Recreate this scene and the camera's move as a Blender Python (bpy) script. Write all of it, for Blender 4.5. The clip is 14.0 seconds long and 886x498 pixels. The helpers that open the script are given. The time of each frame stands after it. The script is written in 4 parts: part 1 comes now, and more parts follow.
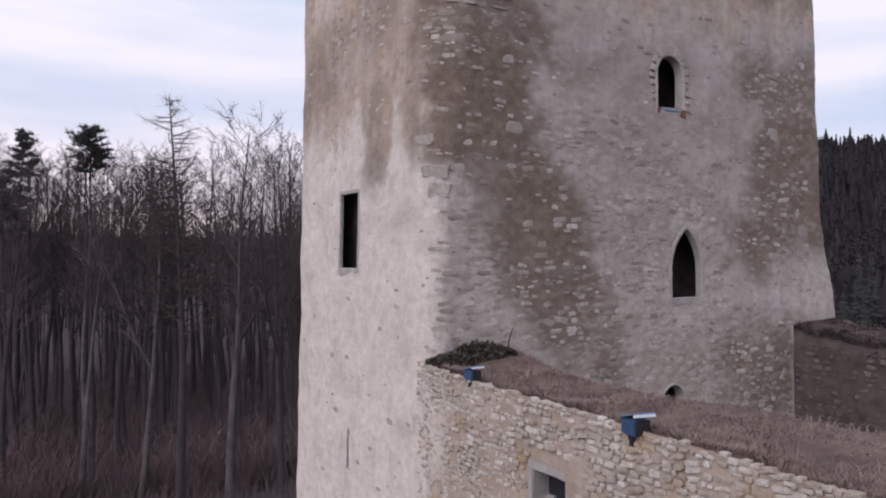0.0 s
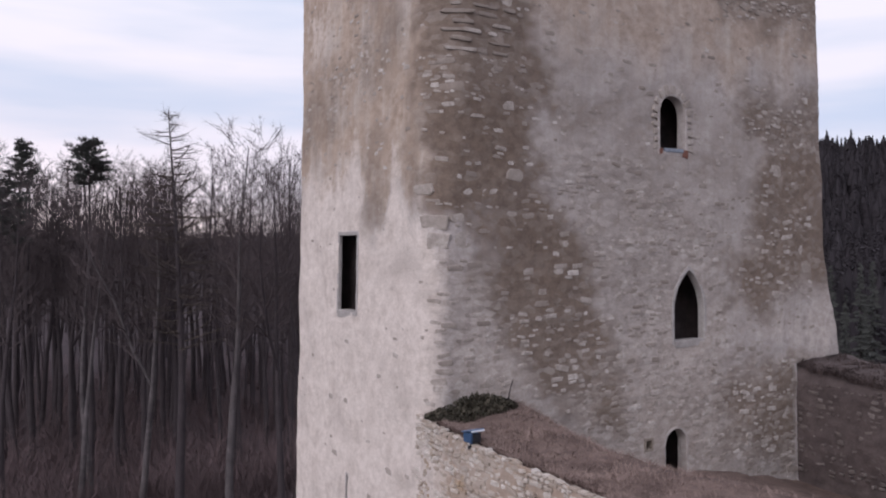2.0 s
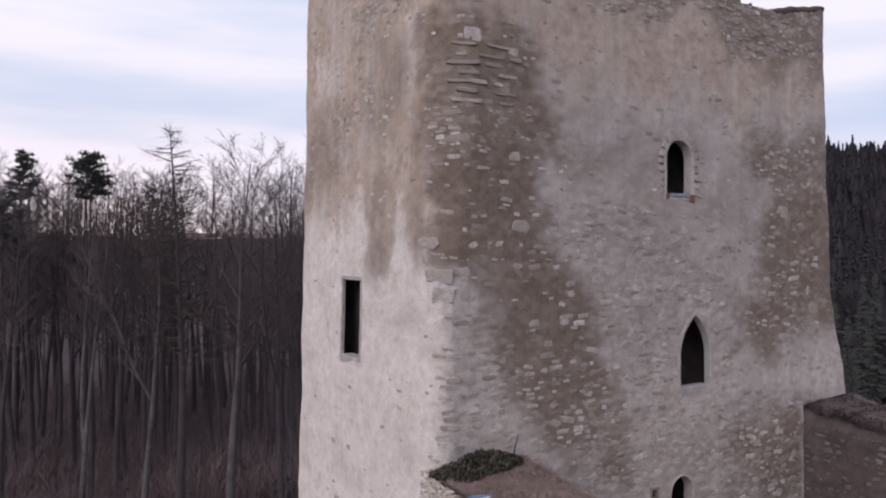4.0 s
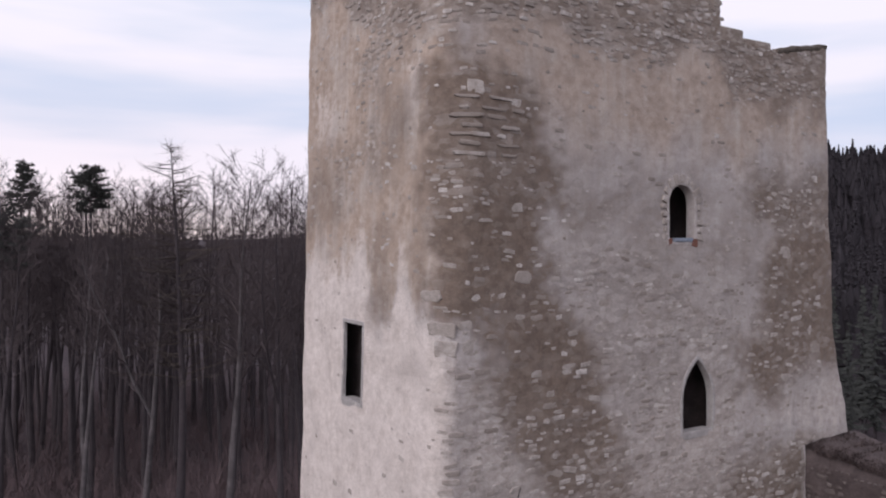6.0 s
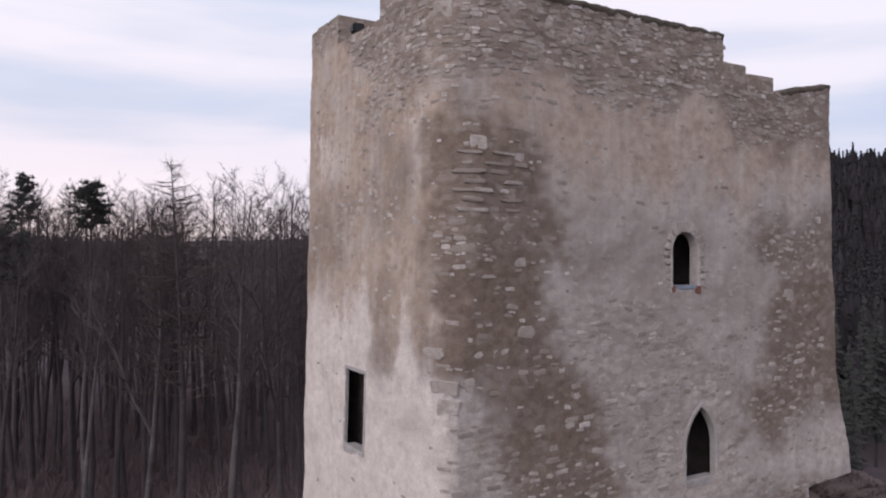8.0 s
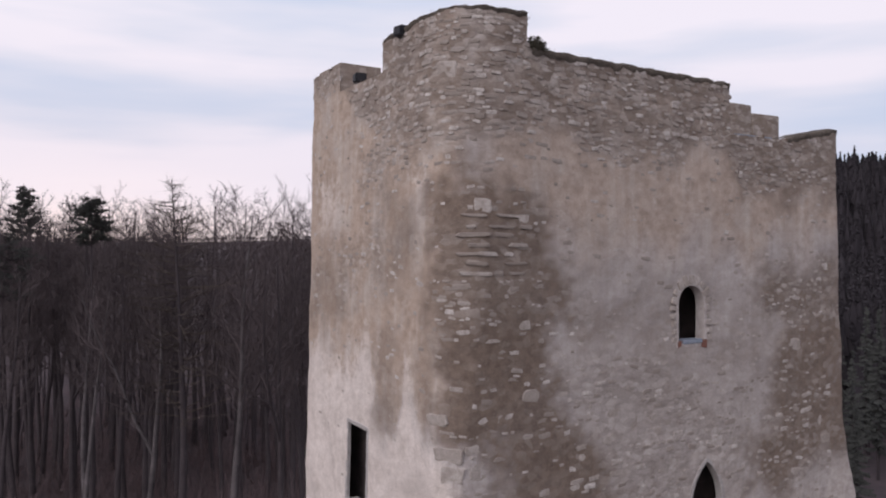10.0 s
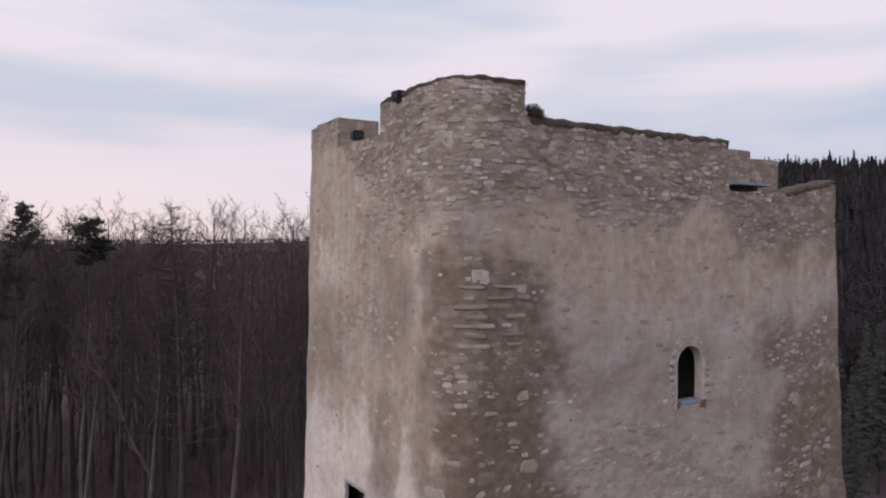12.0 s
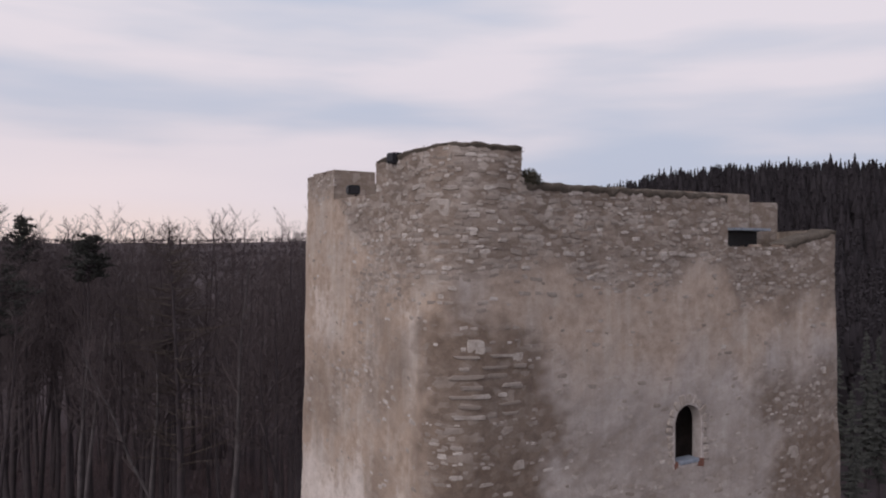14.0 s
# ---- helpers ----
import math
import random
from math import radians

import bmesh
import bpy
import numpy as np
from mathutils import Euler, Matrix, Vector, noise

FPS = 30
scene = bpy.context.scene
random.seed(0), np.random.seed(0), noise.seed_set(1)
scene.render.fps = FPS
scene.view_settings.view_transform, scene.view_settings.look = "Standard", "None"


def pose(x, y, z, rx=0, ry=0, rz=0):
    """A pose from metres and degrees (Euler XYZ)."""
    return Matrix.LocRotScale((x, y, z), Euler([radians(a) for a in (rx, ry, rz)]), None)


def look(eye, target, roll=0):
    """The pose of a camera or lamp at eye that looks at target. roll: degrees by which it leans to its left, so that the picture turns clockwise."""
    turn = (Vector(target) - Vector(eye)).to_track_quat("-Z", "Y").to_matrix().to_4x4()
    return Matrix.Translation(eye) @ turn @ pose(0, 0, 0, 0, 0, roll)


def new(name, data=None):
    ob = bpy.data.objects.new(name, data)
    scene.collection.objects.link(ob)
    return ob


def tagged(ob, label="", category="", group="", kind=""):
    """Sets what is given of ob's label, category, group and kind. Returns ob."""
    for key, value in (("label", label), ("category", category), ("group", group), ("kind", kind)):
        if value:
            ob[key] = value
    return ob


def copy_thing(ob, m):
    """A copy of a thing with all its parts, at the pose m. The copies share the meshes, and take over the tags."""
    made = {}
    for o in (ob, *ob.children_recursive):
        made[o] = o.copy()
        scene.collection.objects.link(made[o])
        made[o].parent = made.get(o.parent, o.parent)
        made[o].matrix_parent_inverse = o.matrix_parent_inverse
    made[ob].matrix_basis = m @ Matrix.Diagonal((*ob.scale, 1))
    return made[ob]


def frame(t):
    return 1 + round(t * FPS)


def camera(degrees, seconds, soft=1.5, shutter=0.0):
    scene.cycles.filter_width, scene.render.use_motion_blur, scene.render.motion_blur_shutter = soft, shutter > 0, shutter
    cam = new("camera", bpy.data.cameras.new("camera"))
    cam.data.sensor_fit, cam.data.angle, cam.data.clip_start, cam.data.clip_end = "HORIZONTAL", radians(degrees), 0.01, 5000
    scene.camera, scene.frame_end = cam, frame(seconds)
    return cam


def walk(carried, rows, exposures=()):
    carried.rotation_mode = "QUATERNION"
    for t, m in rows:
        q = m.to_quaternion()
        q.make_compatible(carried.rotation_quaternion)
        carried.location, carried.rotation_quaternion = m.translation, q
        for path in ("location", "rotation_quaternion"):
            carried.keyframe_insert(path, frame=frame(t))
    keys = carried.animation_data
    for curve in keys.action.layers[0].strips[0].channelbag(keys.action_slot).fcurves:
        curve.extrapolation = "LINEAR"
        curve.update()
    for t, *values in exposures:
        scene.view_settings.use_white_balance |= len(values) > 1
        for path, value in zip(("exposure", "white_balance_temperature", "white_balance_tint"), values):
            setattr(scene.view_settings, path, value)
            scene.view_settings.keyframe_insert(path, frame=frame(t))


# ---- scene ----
cam = camera(58.1, 14.0, 2.0)
PATH = [
    (0, (-7.561, -11.856, 12.067), (-6.486, -10.169, 12.064), 0.0),
    (0.5, (-7.524, -11.828, 12.309), (-6.451, -10.141, 12.306), 0.0),
    (1, (-7.492, -11.78, 12.546), (-6.418, -10.093, 12.542), 0.0),
    (1.5, (-7.47, -11.731, 12.765), (-6.395, -10.045, 12.761), 0.1),
    (2, (-7.444, -11.708, 12.993), (-6.37, -10.02, 12.987), 0.0),
    (2.5, (-7.424, -11.65, 13.197), (-6.35, -9.963, 13.19), 0.1),
    (3, (-7.419, -11.596, 13.438), (-6.346, -9.908, 13.433), 0.1),
    (5.5, (-7.447, -11.483, 14.602), (-6.374, -9.795, 14.601), 0.3),
    (6, (-7.451, -11.471, 14.84), (-6.378, -9.783, 14.838), 0.3),
    (6.5, (-7.44, -11.447, 15.088), (-6.368, -9.759, 15.086), 0.3),
    (7, (-7.44, -11.415, 15.324), (-6.367, -9.727, 15.323), 0.3),
    (7.5, (-7.435, -11.387, 15.578), (-6.362, -9.699, 15.576), 0.3),
    (8, (-7.453, -11.376, 15.826), (-6.38, -9.688, 15.825), 0.3),
    (10.5, (-7.383, -11.154, 17.245), (-6.312, -9.465, 17.244), 0.3),
    (11, (-7.366, -11.135, 17.553), (-6.295, -9.446, 17.552), 0.3),
    (11.5, (-7.37, -11.139, 17.878), (-6.298, -9.45, 17.876), 0.3),
    (12, (-7.34, -11.153, 18.175), (-6.268, -9.464, 18.176), 0.3),
    (12.5, (-7.298, -11.158, 18.49), (-6.227, -9.469, 18.49), 0.3),
    (13, (-7.243, -11.156, 18.787), (-6.173, -9.467, 18.788), 0.4),
    (13.5, (-7.236, -11.128, 19.084), (-6.165, -9.439, 19.085), 0.4),
    (14, (-7.206, -11.093, 19.387), (-6.135, -9.403, 19.385), 0.4),
]
walk(cam, [(t, look(eye, aim, roll)) for t, eye, aim, roll in PATH],
     [(0.0, 0.06, 6080, 14), (6.5, 0.06, 6140, 14), (8.0, 0.03, 6180, 14), (11.0, -0.10, 6290, 14), (14.0, -0.29, 6400, 14)])

# ---- world, sun ----
world = bpy.data.worlds.new("world")
scene.world = world
world.use_nodes = True


class Nodes:
    """A small wrapper that adds nodes to a tree and joins them."""

    def __init__(self, tree):
        self.tree = tree
        self.tree.nodes.clear()

    def add(self, kind, links=(), operation="", attribute="", blend=""):
        n = self.tree.nodes.new(kind)
        if operation:
            n.operation = operation
        if attribute:
            n.attribute_name = attribute
        if blend:
            n.data_type, n.blend_type = "RGBA", blend
        for socket, v in links:
            self.set(n, socket, v)
        return n

    def set(self, n, socket, v):
        if isinstance(v, bpy.types.NodeSocket):
            self.tree.links.new(v, n.inputs[socket])
        else:
            n.inputs[socket].default_value = v

    def noise(self, vec, scale, detail=4.0, rough=0.55):
        return self.add("ShaderNodeTexNoise", [("Vector", vec), ("Scale", scale), ("Detail", detail), ("Roughness", rough)]).outputs["Fac"]

    def ramp(self, fac, stops):
        n = self.add("ShaderNodeValToRGB", [("Fac", fac)])
        e = n.color_ramp.elements
        while len(e) < len(stops):
            e.new(0.5)
        for el, (p, c) in zip(e, stops):
            el.position = p
            el.color = (c, c, c, 1) if isinstance(c, (int, float)) else (*c, 1)
        return n.outputs["Color"]

    def mix(self, fac, a, b, blend="MIX"):
        n = self.add("ShaderNodeMix", blend=blend)
        self.set(n, 0, fac)
        for i, v in ((6, a), (7, b)):
            self.set(n, i, v if isinstance(v, bpy.types.NodeSocket) else (*v, 1))
        return n.outputs[2]

    def math(self, op, a, b=0.0, clamp=False):
        n = self.add("ShaderNodeMath", [(0, a), (1, b)], operation=op)
        n.use_clamp = clamp
        return n.outputs[0]


SUNSET = radians(8)
w = Nodes(world.node_tree)
co = w.add("ShaderNodeTexCoord").outputs["Generated"]
flat = w.add("ShaderNodeMapping", [("Vector", co), ("Scale", (1.0, 1.0, 6.5)), ("Rotation", (radians(9), radians(-5), 0.0))]).outputs["Vector"]
sep = w.add("ShaderNodeSeparateXYZ", [("Vector", co)])
up = sep.outputs["Z"]
clouds = w.noise(flat, 1.25, 4.0, 0.45)
wisps = w.noise(flat, 2.7, 4.0, 0.5)
cover = w.math("ADD", w.math("MULTIPLY", clouds, 0.75), w.math("MULTIPLY", wisps, 0.25))
high = w.ramp(cover, [(0.39, (0.68, 0.75, 0.89)), (0.47, (0.85, 0.85, 0.93)), (0.53, (1.0, 0.94, 0.99))])
low = w.ramp(cover, [(0.42, (0.62, 0.67, 0.80)), (0.51, (0.88, 0.82, 0.89)), (0.64, (0.95, 0.87, 0.92))])
aim_sun = w.add("ShaderNodeVectorMath", [(0, co), (1, (math.sin(SUNSET), math.cos(SUNSET), 0.02))], operation="DOT_PRODUCT").outputs["Value"]
toward = w.ramp(aim_sun, [(0.35, 0.0), (1.0, 1.0)])
lowness = w.ramp(up, [(0.0, 1.0), (0.26, 0.0)])
sky = w.mix(w.math("MULTIPLY", w.math("ADD", w.math("MULTIPLY", toward, 0.7), 0.3), lowness), high, low)
glow = w.math("MULTIPLY", w.ramp(aim_sun, [(0.90, 0.0), (1.0, 1.0)]), w.ramp(up, [(0.0, 1.0), (0.06, 0.0)]))
sky = w.mix(w.math("MULTIPLY", glow, 0.55), sky, (0.95, 0.80, 0.68))
nishita = w.add("ShaderNodeTexSky")
nishita.sky_type, nishita.sun_disc = "NISHITA", False
nishita.sun_elevation, nishita.sun_rotation = radians(4), SUNSET
b1 = w.add("ShaderNodeBackground", [("Color", sky), ("Strength", 0.96)])
b2 = w.add("ShaderNodeBackground", [("Color", nishita.outputs["Color"]), ("Strength", 0.05)])
both = w.add("ShaderNodeMixShader", [(0, 0.04), (1, b1.outputs[0]), (2, b2.outputs[0])])
w.add("ShaderNodeOutputWorld", [("Surface", both.outputs[0])])

sun_data = bpy.data.lights.new("sun", "SUN")
sun_data.energy, sun_data.angle, sun_data.color = 1.75, radians(45), (1.0, 0.92, 0.88)
sun = new("sun", sun_data)
sun.matrix_world = look((-40, -15, 31), (0, 0, 8))


# ---- materials ----
def material(name, build):
    m = bpy.data.materials.new(name)
    m.use_nodes = True
    n = Nodes(m.node_tree)
    colour, rough, bump, dist = build(n)
    b = n.add("ShaderNodeBsdfPrincipled", [("Roughness", rough), ("Specular IOR Level", 0.25)])
    n.set(b, "Base Color", colour if isinstance(colour, bpy.types.NodeSocket) else (*colour, 1))
    if bump is not None:
        bp = n.add("ShaderNodeBump", [("Height", bump), ("Strength", 0.9), ("Distance", dist)])
        n.set(b, "Normal", bp.outputs["Normal"])
    n.add("ShaderNodeOutputMaterial", [("Surface", b.outputs[0])])
    return m


def place(n, scale=(1, 1, 1)):
    g = n.add("ShaderNodeNewGeometry").outputs["Position"]
    return n.add("ShaderNodeMapping", [("Vector", g), ("Scale", scale)]).outputs["Vector"]


def rand(n):
    return n.add("ShaderNodeObjectInfo").outputs["Random"]


def island(n):
    return n.add("ShaderNodeNewGeometry").outputs["Random Per Island"]


def build_render(n):
    """Old lime render: pale where it is sound, brown where stained, gritty where it has come away."""
    p = place(n)
    stain = n.add("ShaderNodeAttribute", attribute="stain").outputs["Fac"]
    grit = n.add("ShaderNodeAttribute", attribute="rubble").outputs["Fac"]
    ochre = n.add("ShaderNodeAttribute", attribute="ochre").outputs["Fac"]
    big, mid, fine = n.noise(p, 0.9, 5), n.noise(p, 5.0, 6, 0.65), n.noise(p, 34.0, 5, 0.7)
    drip = n.noise(place(n, (3.2, 3.2, 0.35)), 1.0, 5, 0.6)
    courses = n.noise(place(n, (4.5, 4.5, 11.0)), 1.0, 4, 0.6)
    pale = n.mix(n.ramp(mid, [(0.35, 0.0), (0.7, 1.0)]), (0.335, 0.298, 0.282), (0.485, 0.443, 0.424))
    pale = n.mix(n.ramp(drip, [(0.45, 0.0), (0.75, 0.6)]), pale, (0.50, 0.465, 0.44))
    brown = n.mix(n.ramp(mid, [(0.3, 0.0), (0.7, 1.0)]), (0.110, 0.080, 0.062), (0.205, 0.156, 0.124))
    tan = n.mix(n.ramp(mid, [(0.3, 0.0), (0.7, 1.0)]), (0.300, 0.228, 0.177), (0.475, 0.380, 0.310))
    tan = n.mix(n.ramp(n.math("ADD", n.math("MULTIPLY", drip, 0.45), n.math("MULTIPLY", big, 0.55)), [(0.48, 0.0), (0.62, 0.8)]), tan, (0.52, 0.46, 0.41))
    wobble = n.math("ADD", stain, n.math("MULTIPLY", n.math("SUBTRACT", n.math("ADD", n.math("MULTIPLY", mid, 0.6), n.math("MULTIPLY", big, 0.4)), 0.5), 1.5))
    base = n.mix(n.ramp(ochre, [(0.2, 0.0), (0.8, 1.0)]), pale, tan)
    lime = n.add("ShaderNodeAttribute", attribute="lime").outputs["Fac"]
    white = n.mix(n.ramp(mid, [(0.3, 0.0), (0.7, 1.0)]), (0.525, 0.462, 0.42), (0.69, 0.618, 0.572))
    patchy = n.math("MULTIPLY", n.math("SUBTRACT", n.math("ADD", n.math("MULTIPLY", mid, 0.6), n.math("MULTIPLY", drip, 0.4)), 0.5), 1.4)
    base = n.mix(n.ramp(n.math("ADD", lime, patchy), [(0.15, 0.0), (0.85, 1.0)]), base, white)
    base = n.mix(n.ramp(n.noise(p, 2.1, 5, 0.6), [(0.50, 0.0), (0.72, 0.30)]), base, (0.235, 0.185, 0.15))
    base = n.mix(n.ramp(wobble, [(0.06, 0.0), (0.36, 0.5), (0.72, 1.0)]), base, brown)
    gritty = n.mix(n.ramp(courses, [(0.35, 0.0), (0.65, 1.0)]), (0.150, 0.118, 0.096), (0.32, 0.272, 0.238))
    base = n.mix(n.math("MULTIPLY", grit, 0.5), base, gritty)
    base = n.mix(n.ramp(fine, [(0.35, 0.16), (0.6, 0.0)]), base, (0.12, 0.10, 0.087))
    base = n.mix(n.ramp(big, [(0.52, 0.0), (0.8, 0.25)]), base, (0.15, 0.13, 0.125))
    shift = n.add("ShaderNodeTexNoise", [("Vector", p), ("Scale", 2.5), ("Detail", 3.0)]).outputs["Color"]
    bent = n.add("ShaderNodeVectorMath", [(0, p), (1, n.mix(1.0, shift, (0.045, 0.045, 0.045), "MULTIPLY"))], operation="ADD").outputs[0]
    cells = n.add("ShaderNodeMapping", [("Vector", bent), ("Scale", (5.0, 5.0, 9.5))]).outputs["Vector"]
    vor = n.add("ShaderNodeTexVoronoi", [("Vector", cells), ("Scale", 1.0)])
    tone = n.add("ShaderNodeSeparateColor", [("Color", vor.outputs["Color"])]).outputs["Red"]
    edge = n.add("ShaderNodeTexVoronoi", [("Vector", cells), ("Scale", 1.0)])
    edge.feature = "DISTANCE_TO_EDGE"
    joint = n.ramp(edge.outputs["Distance"], [(0.0, 1.0), (0.16, 0.0)])
    show = n.math("MULTIPLY", n.ramp(n.noise(p, 1.6, 4, 0.6), [(0.38, 0.25), (0.62, 1.0)]), n.math("ADD", n.math("MULTIPLY", grit, 0.38), 0.14))
    base = n.mix(n.math("MULTIPLY", n.ramp(tone, [(0.5, 0.0), (0.95, 1.0)]), show), base, (0.56, 0.52, 0.485))
    base = n.mix(n.math("MULTIPLY", n.ramp(tone, [(0.05, 1.0), (0.45, 0.0)]), n.math("MULTIPLY", show, 0.7)), base, (0.15, 0.122, 0.103))
    base = n.mix(n.math("MULTIPLY", joint, n.math("MULTIPLY", show, 0.7)), base, (0.17, 0.14, 0.12))
    blotch = n.noise(p, 17.0, 5, 0.7)
    base = n.mix(n.ramp(blotch, [(0.56, 0.0), (0.70, 0.16)]), base, (0.47, 0.44, 0.41))
    base = n.mix(n.ramp(blotch, [(0.28, 0.22), (0.42, 0.0)]), base, (0.13, 0.108, 0.092))
    h = n.math("ADD", n.math("MULTIPLY", blotch, 0.6), n.math("MULTIPLY", fine, 0.35))
    h = n.math("SUBTRACT", h, n.math("MULTIPLY", joint, n.math("MULTIPLY", show, 0.5)))
    return base, 0.95, h, 0.016


def build_stone(a, b, c, moss=0.0, mortar=(0.24, 0.202, 0.175)):
    def build(n):
        p = place(n)
        r = n.math("FRACT", n.math("ADD", rand(n), island(n)))
        mid, fine = n.noise(p, 11.0, 5, 0.65), n.noise(p, 60.0, 4, 0.7)
        col = n.ramp(r, [(0.0, a), (0.45, b), (1.0, c)])
        col = n.mix(n.ramp(mid, [(0.3, 0.6), (0.55, 0.0)]), col, (0.20, 0.172, 0.15))
        col = n.mix(n.ramp(fine, [(0.35, 0.35), (0.6, 0.0)]), col, (0.15, 0.13, 0.115))
        dust = n.noise(p, 3.4, 5, 0.6)
        col = n.mix(n.ramp(dust, [(0.42, 0.0), (0.62, 0.62)]), col, mortar)
        if moss:
            col = n.mix(n.ramp(n.noise(p, 1.7, 4), [(0.55, 0.0), (0.72, moss)]), col, (0.30, 0.19, 0.085))
        return col, 0.92, n.math("ADD", mid, n.math("MULTIPLY", fine, 0.5)), 0.02
    return build


def build_plain(colour, other, scale, rough=0.9, dist=0.01):
    def build(n):
        p = place(n)
        f = n.noise(p, scale, 6, 0.65)
        g = n.noise(p, scale * 7, 4, 0.6)
        col = n.mix(n.ramp(f, [(0.3, 0.0), (0.7, 1.0)]), colour, other)
        col = n.mix(n.ramp(g, [(0.3, 0.3), (0.6, 0.0)]), col, tuple(0.55 * v for v in colour))
        return col, rough, n.math("ADD", f, n.math("MULTIPLY", g, 0.4)), dist
    return build


def build_varied(a, b, scale=0.4):
    def build(n):
        r = n.math("FRACT", n.math("ADD", rand(n), island(n)))
        f = n.noise(place(n), scale, 4)
        col = n.mix(r, a, b)
        col = n.mix(n.ramp(f, [(0.35, 0.5), (0.65, 0.0)]), col, tuple(0.5 * v for v in a))
        return col, 0.95, None, 0
    return build


M_RENDER = material("lime_render", build_render)
M_STONE = material("limestone", build_stone((0.235, 0.198, 0.172), (0.34, 0.30, 0.272), (0.58, 0.535, 0.502)))
M_PALE_STONE = material("pale_limestone", build_stone((0.34, 0.298, 0.268), (0.42, 0.377, 0.345), (0.52, 0.472, 0.437)))
M_RUBBLE = material("rubble_stone", build_stone((0.33, 0.278, 0.232), (0.48, 0.428, 0.380), (0.66, 0.615, 0.572), 0.7, (0.36, 0.298, 0.245)))
M_DARK_RUBBLE = material("dark_stone", build_stone((0.075, 0.060, 0.058), (0.115, 0.096, 0.092), (0.19, 0.165, 0.158), 0.0, (0.085, 0.068, 0.066)))
M_MORTAR = material("mortar", build_plain((0.17, 0.14, 0.115), (0.31, 0.265, 0.225), 4.0, 0.95, 0.03))
M_SHADED_MORTAR = material("shaded_mortar", build_plain((0.060, 0.047, 0.046), (0.115, 0.091, 0.087), 3.0, 0.95, 0.04))
M_DRESSED = material("dressed_stone", build_plain((0.27, 0.25, 0.24), (0.40, 0.375, 0.36), 7.0, 0.9, 0.01))
M_CREST = material("wall_crest", build_plain((0.058, 0.048, 0.040), (0.13, 0.110, 0.090), 5.0, 0.95, 0.03))
M_BRICK = material("red_brick", build_plain((0.14, 0.062, 0.046), (0.21, 0.105, 0.08), 14.0, 0.9, 0.01))
M_SLAB = material("grey_slab", build_plain((0.17, 0.20, 0.25), (0.28, 0.31, 0.36), 6.0, 0.6, 0.006))
M_BLUE = material("blue_paint", build_plain((0.030, 0.062, 0.125), (0.055, 0.10, 0.19), 9.0, 0.45, 0.003))
M_VISOR = material("light_blue_paint", build_plain((0.10, 0.16, 0.27), (0.16, 0.23, 0.35), 9.0, 0.4, 0.003))
M_RIM = material("pale_metal", build_plain((0.50, 0.54, 0.60), (0.62, 0.66, 0.70), 12.0, 0.4, 0.002))
M_BLACK = material("dark_metal_and_shade", build_plain((0.015, 0.015, 0.018), (0.03, 0.03, 0.035), 20.0, 0.5, 0.002))
M_SOIL = material("soil", build_plain((0.075, 0.052, 0.046), (0.20, 0.145, 0.126), 2.2, 0.98, 0.05))
M_LITTER = material("leaf_litter", build_plain((0.042, 0.033, 0.037), (0.076, 0.058, 0.062), 0.12, 0.98, 0.15))
M_GRASS = material("dead_grass", build_varied((0.165, 0.115, 0.103), (0.33, 0.252, 0.220), 1.1))
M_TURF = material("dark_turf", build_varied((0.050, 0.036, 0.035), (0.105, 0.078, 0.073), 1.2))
M_GRASS_DARK = material("undergrowth", build_varied((0.092, 0.066, 0.069), (0.150, 0.108, 0.108), 0.3))
M_DARK_LEAF = material("ivy", build_varied((0.036, 0.034, 0.025), (0.088, 0.076, 0.056), 1.5))
M_BARK = material("bark", build_plain((0.037, 0.030, 0.033), (0.060, 0.049, 0.052), 1.0, 0.95, 0.03))
M_PALE_BARK = material("pale_bark", build_plain((0.050, 0.043, 0.045), (0.120, 0.106, 0.107), 1.2, 0.95, 0.02))
M_TWIG = material("twigs", build_varied((0.058, 0.046, 0.048), (0.098, 0.077, 0.078), 0.2))
M_LARCH = material("larch_twigs", build_varied((0.052, 0.041, 0.036), (0.090, 0.071, 0.060), 0.2))
M_NEEDLE = material("needles", build_varied((0.036, 0.037, 0.035), (0.066, 0.069, 0.062), 0.3))
M_FAR_NEEDLE = material("far_needles", build_varied((0.026, 0.022, 0.026), (0.042, 0.037, 0.042), 0.05))
M_FAR = material("hazy_far_wood", build_varied((0.054, 0.044, 0.049), (0.086, 0.069, 0.075), 0.05))


# ---- mesh helpers ----
def mesh_of(name, verts, faces, mat, smooth=False):
    me = bpy.data.meshes.new(name)
    me.from_pydata(verts, [], faces)
    me.materials.append(mat)
    if smooth:
        me.polygons.foreach_set("use_smooth", [True] * len(me.polygons))
    me.update()
    return me


def part(name, data, mat, parent, label=""):
    """Links a bmesh or a mesh as one object under its thing."""
    if isinstance(data, bmesh.types.BMesh):
        me = bpy.data.meshes.new(name)
        data.to_mesh(me)
        data.free()
        me.materials.append(mat)
    else:
        me = data
    ob = new(name, me)
    if parent is not None:
        ob.parent = parent
    return tagged(ob, label)


def coat(me, lime, rubble, ochre, stain):
    """Gives a whole mesh one mix of render: see the lime_render material."""
    n = len(me.vertices)
    for name, v in (("lime", lime), ("rubble", rubble), ("ochre", ochre), ("stain", stain)):
        me.attributes.new(name, "FLOAT", "POINT").data.foreach_set("value", [v] * n)
    return me


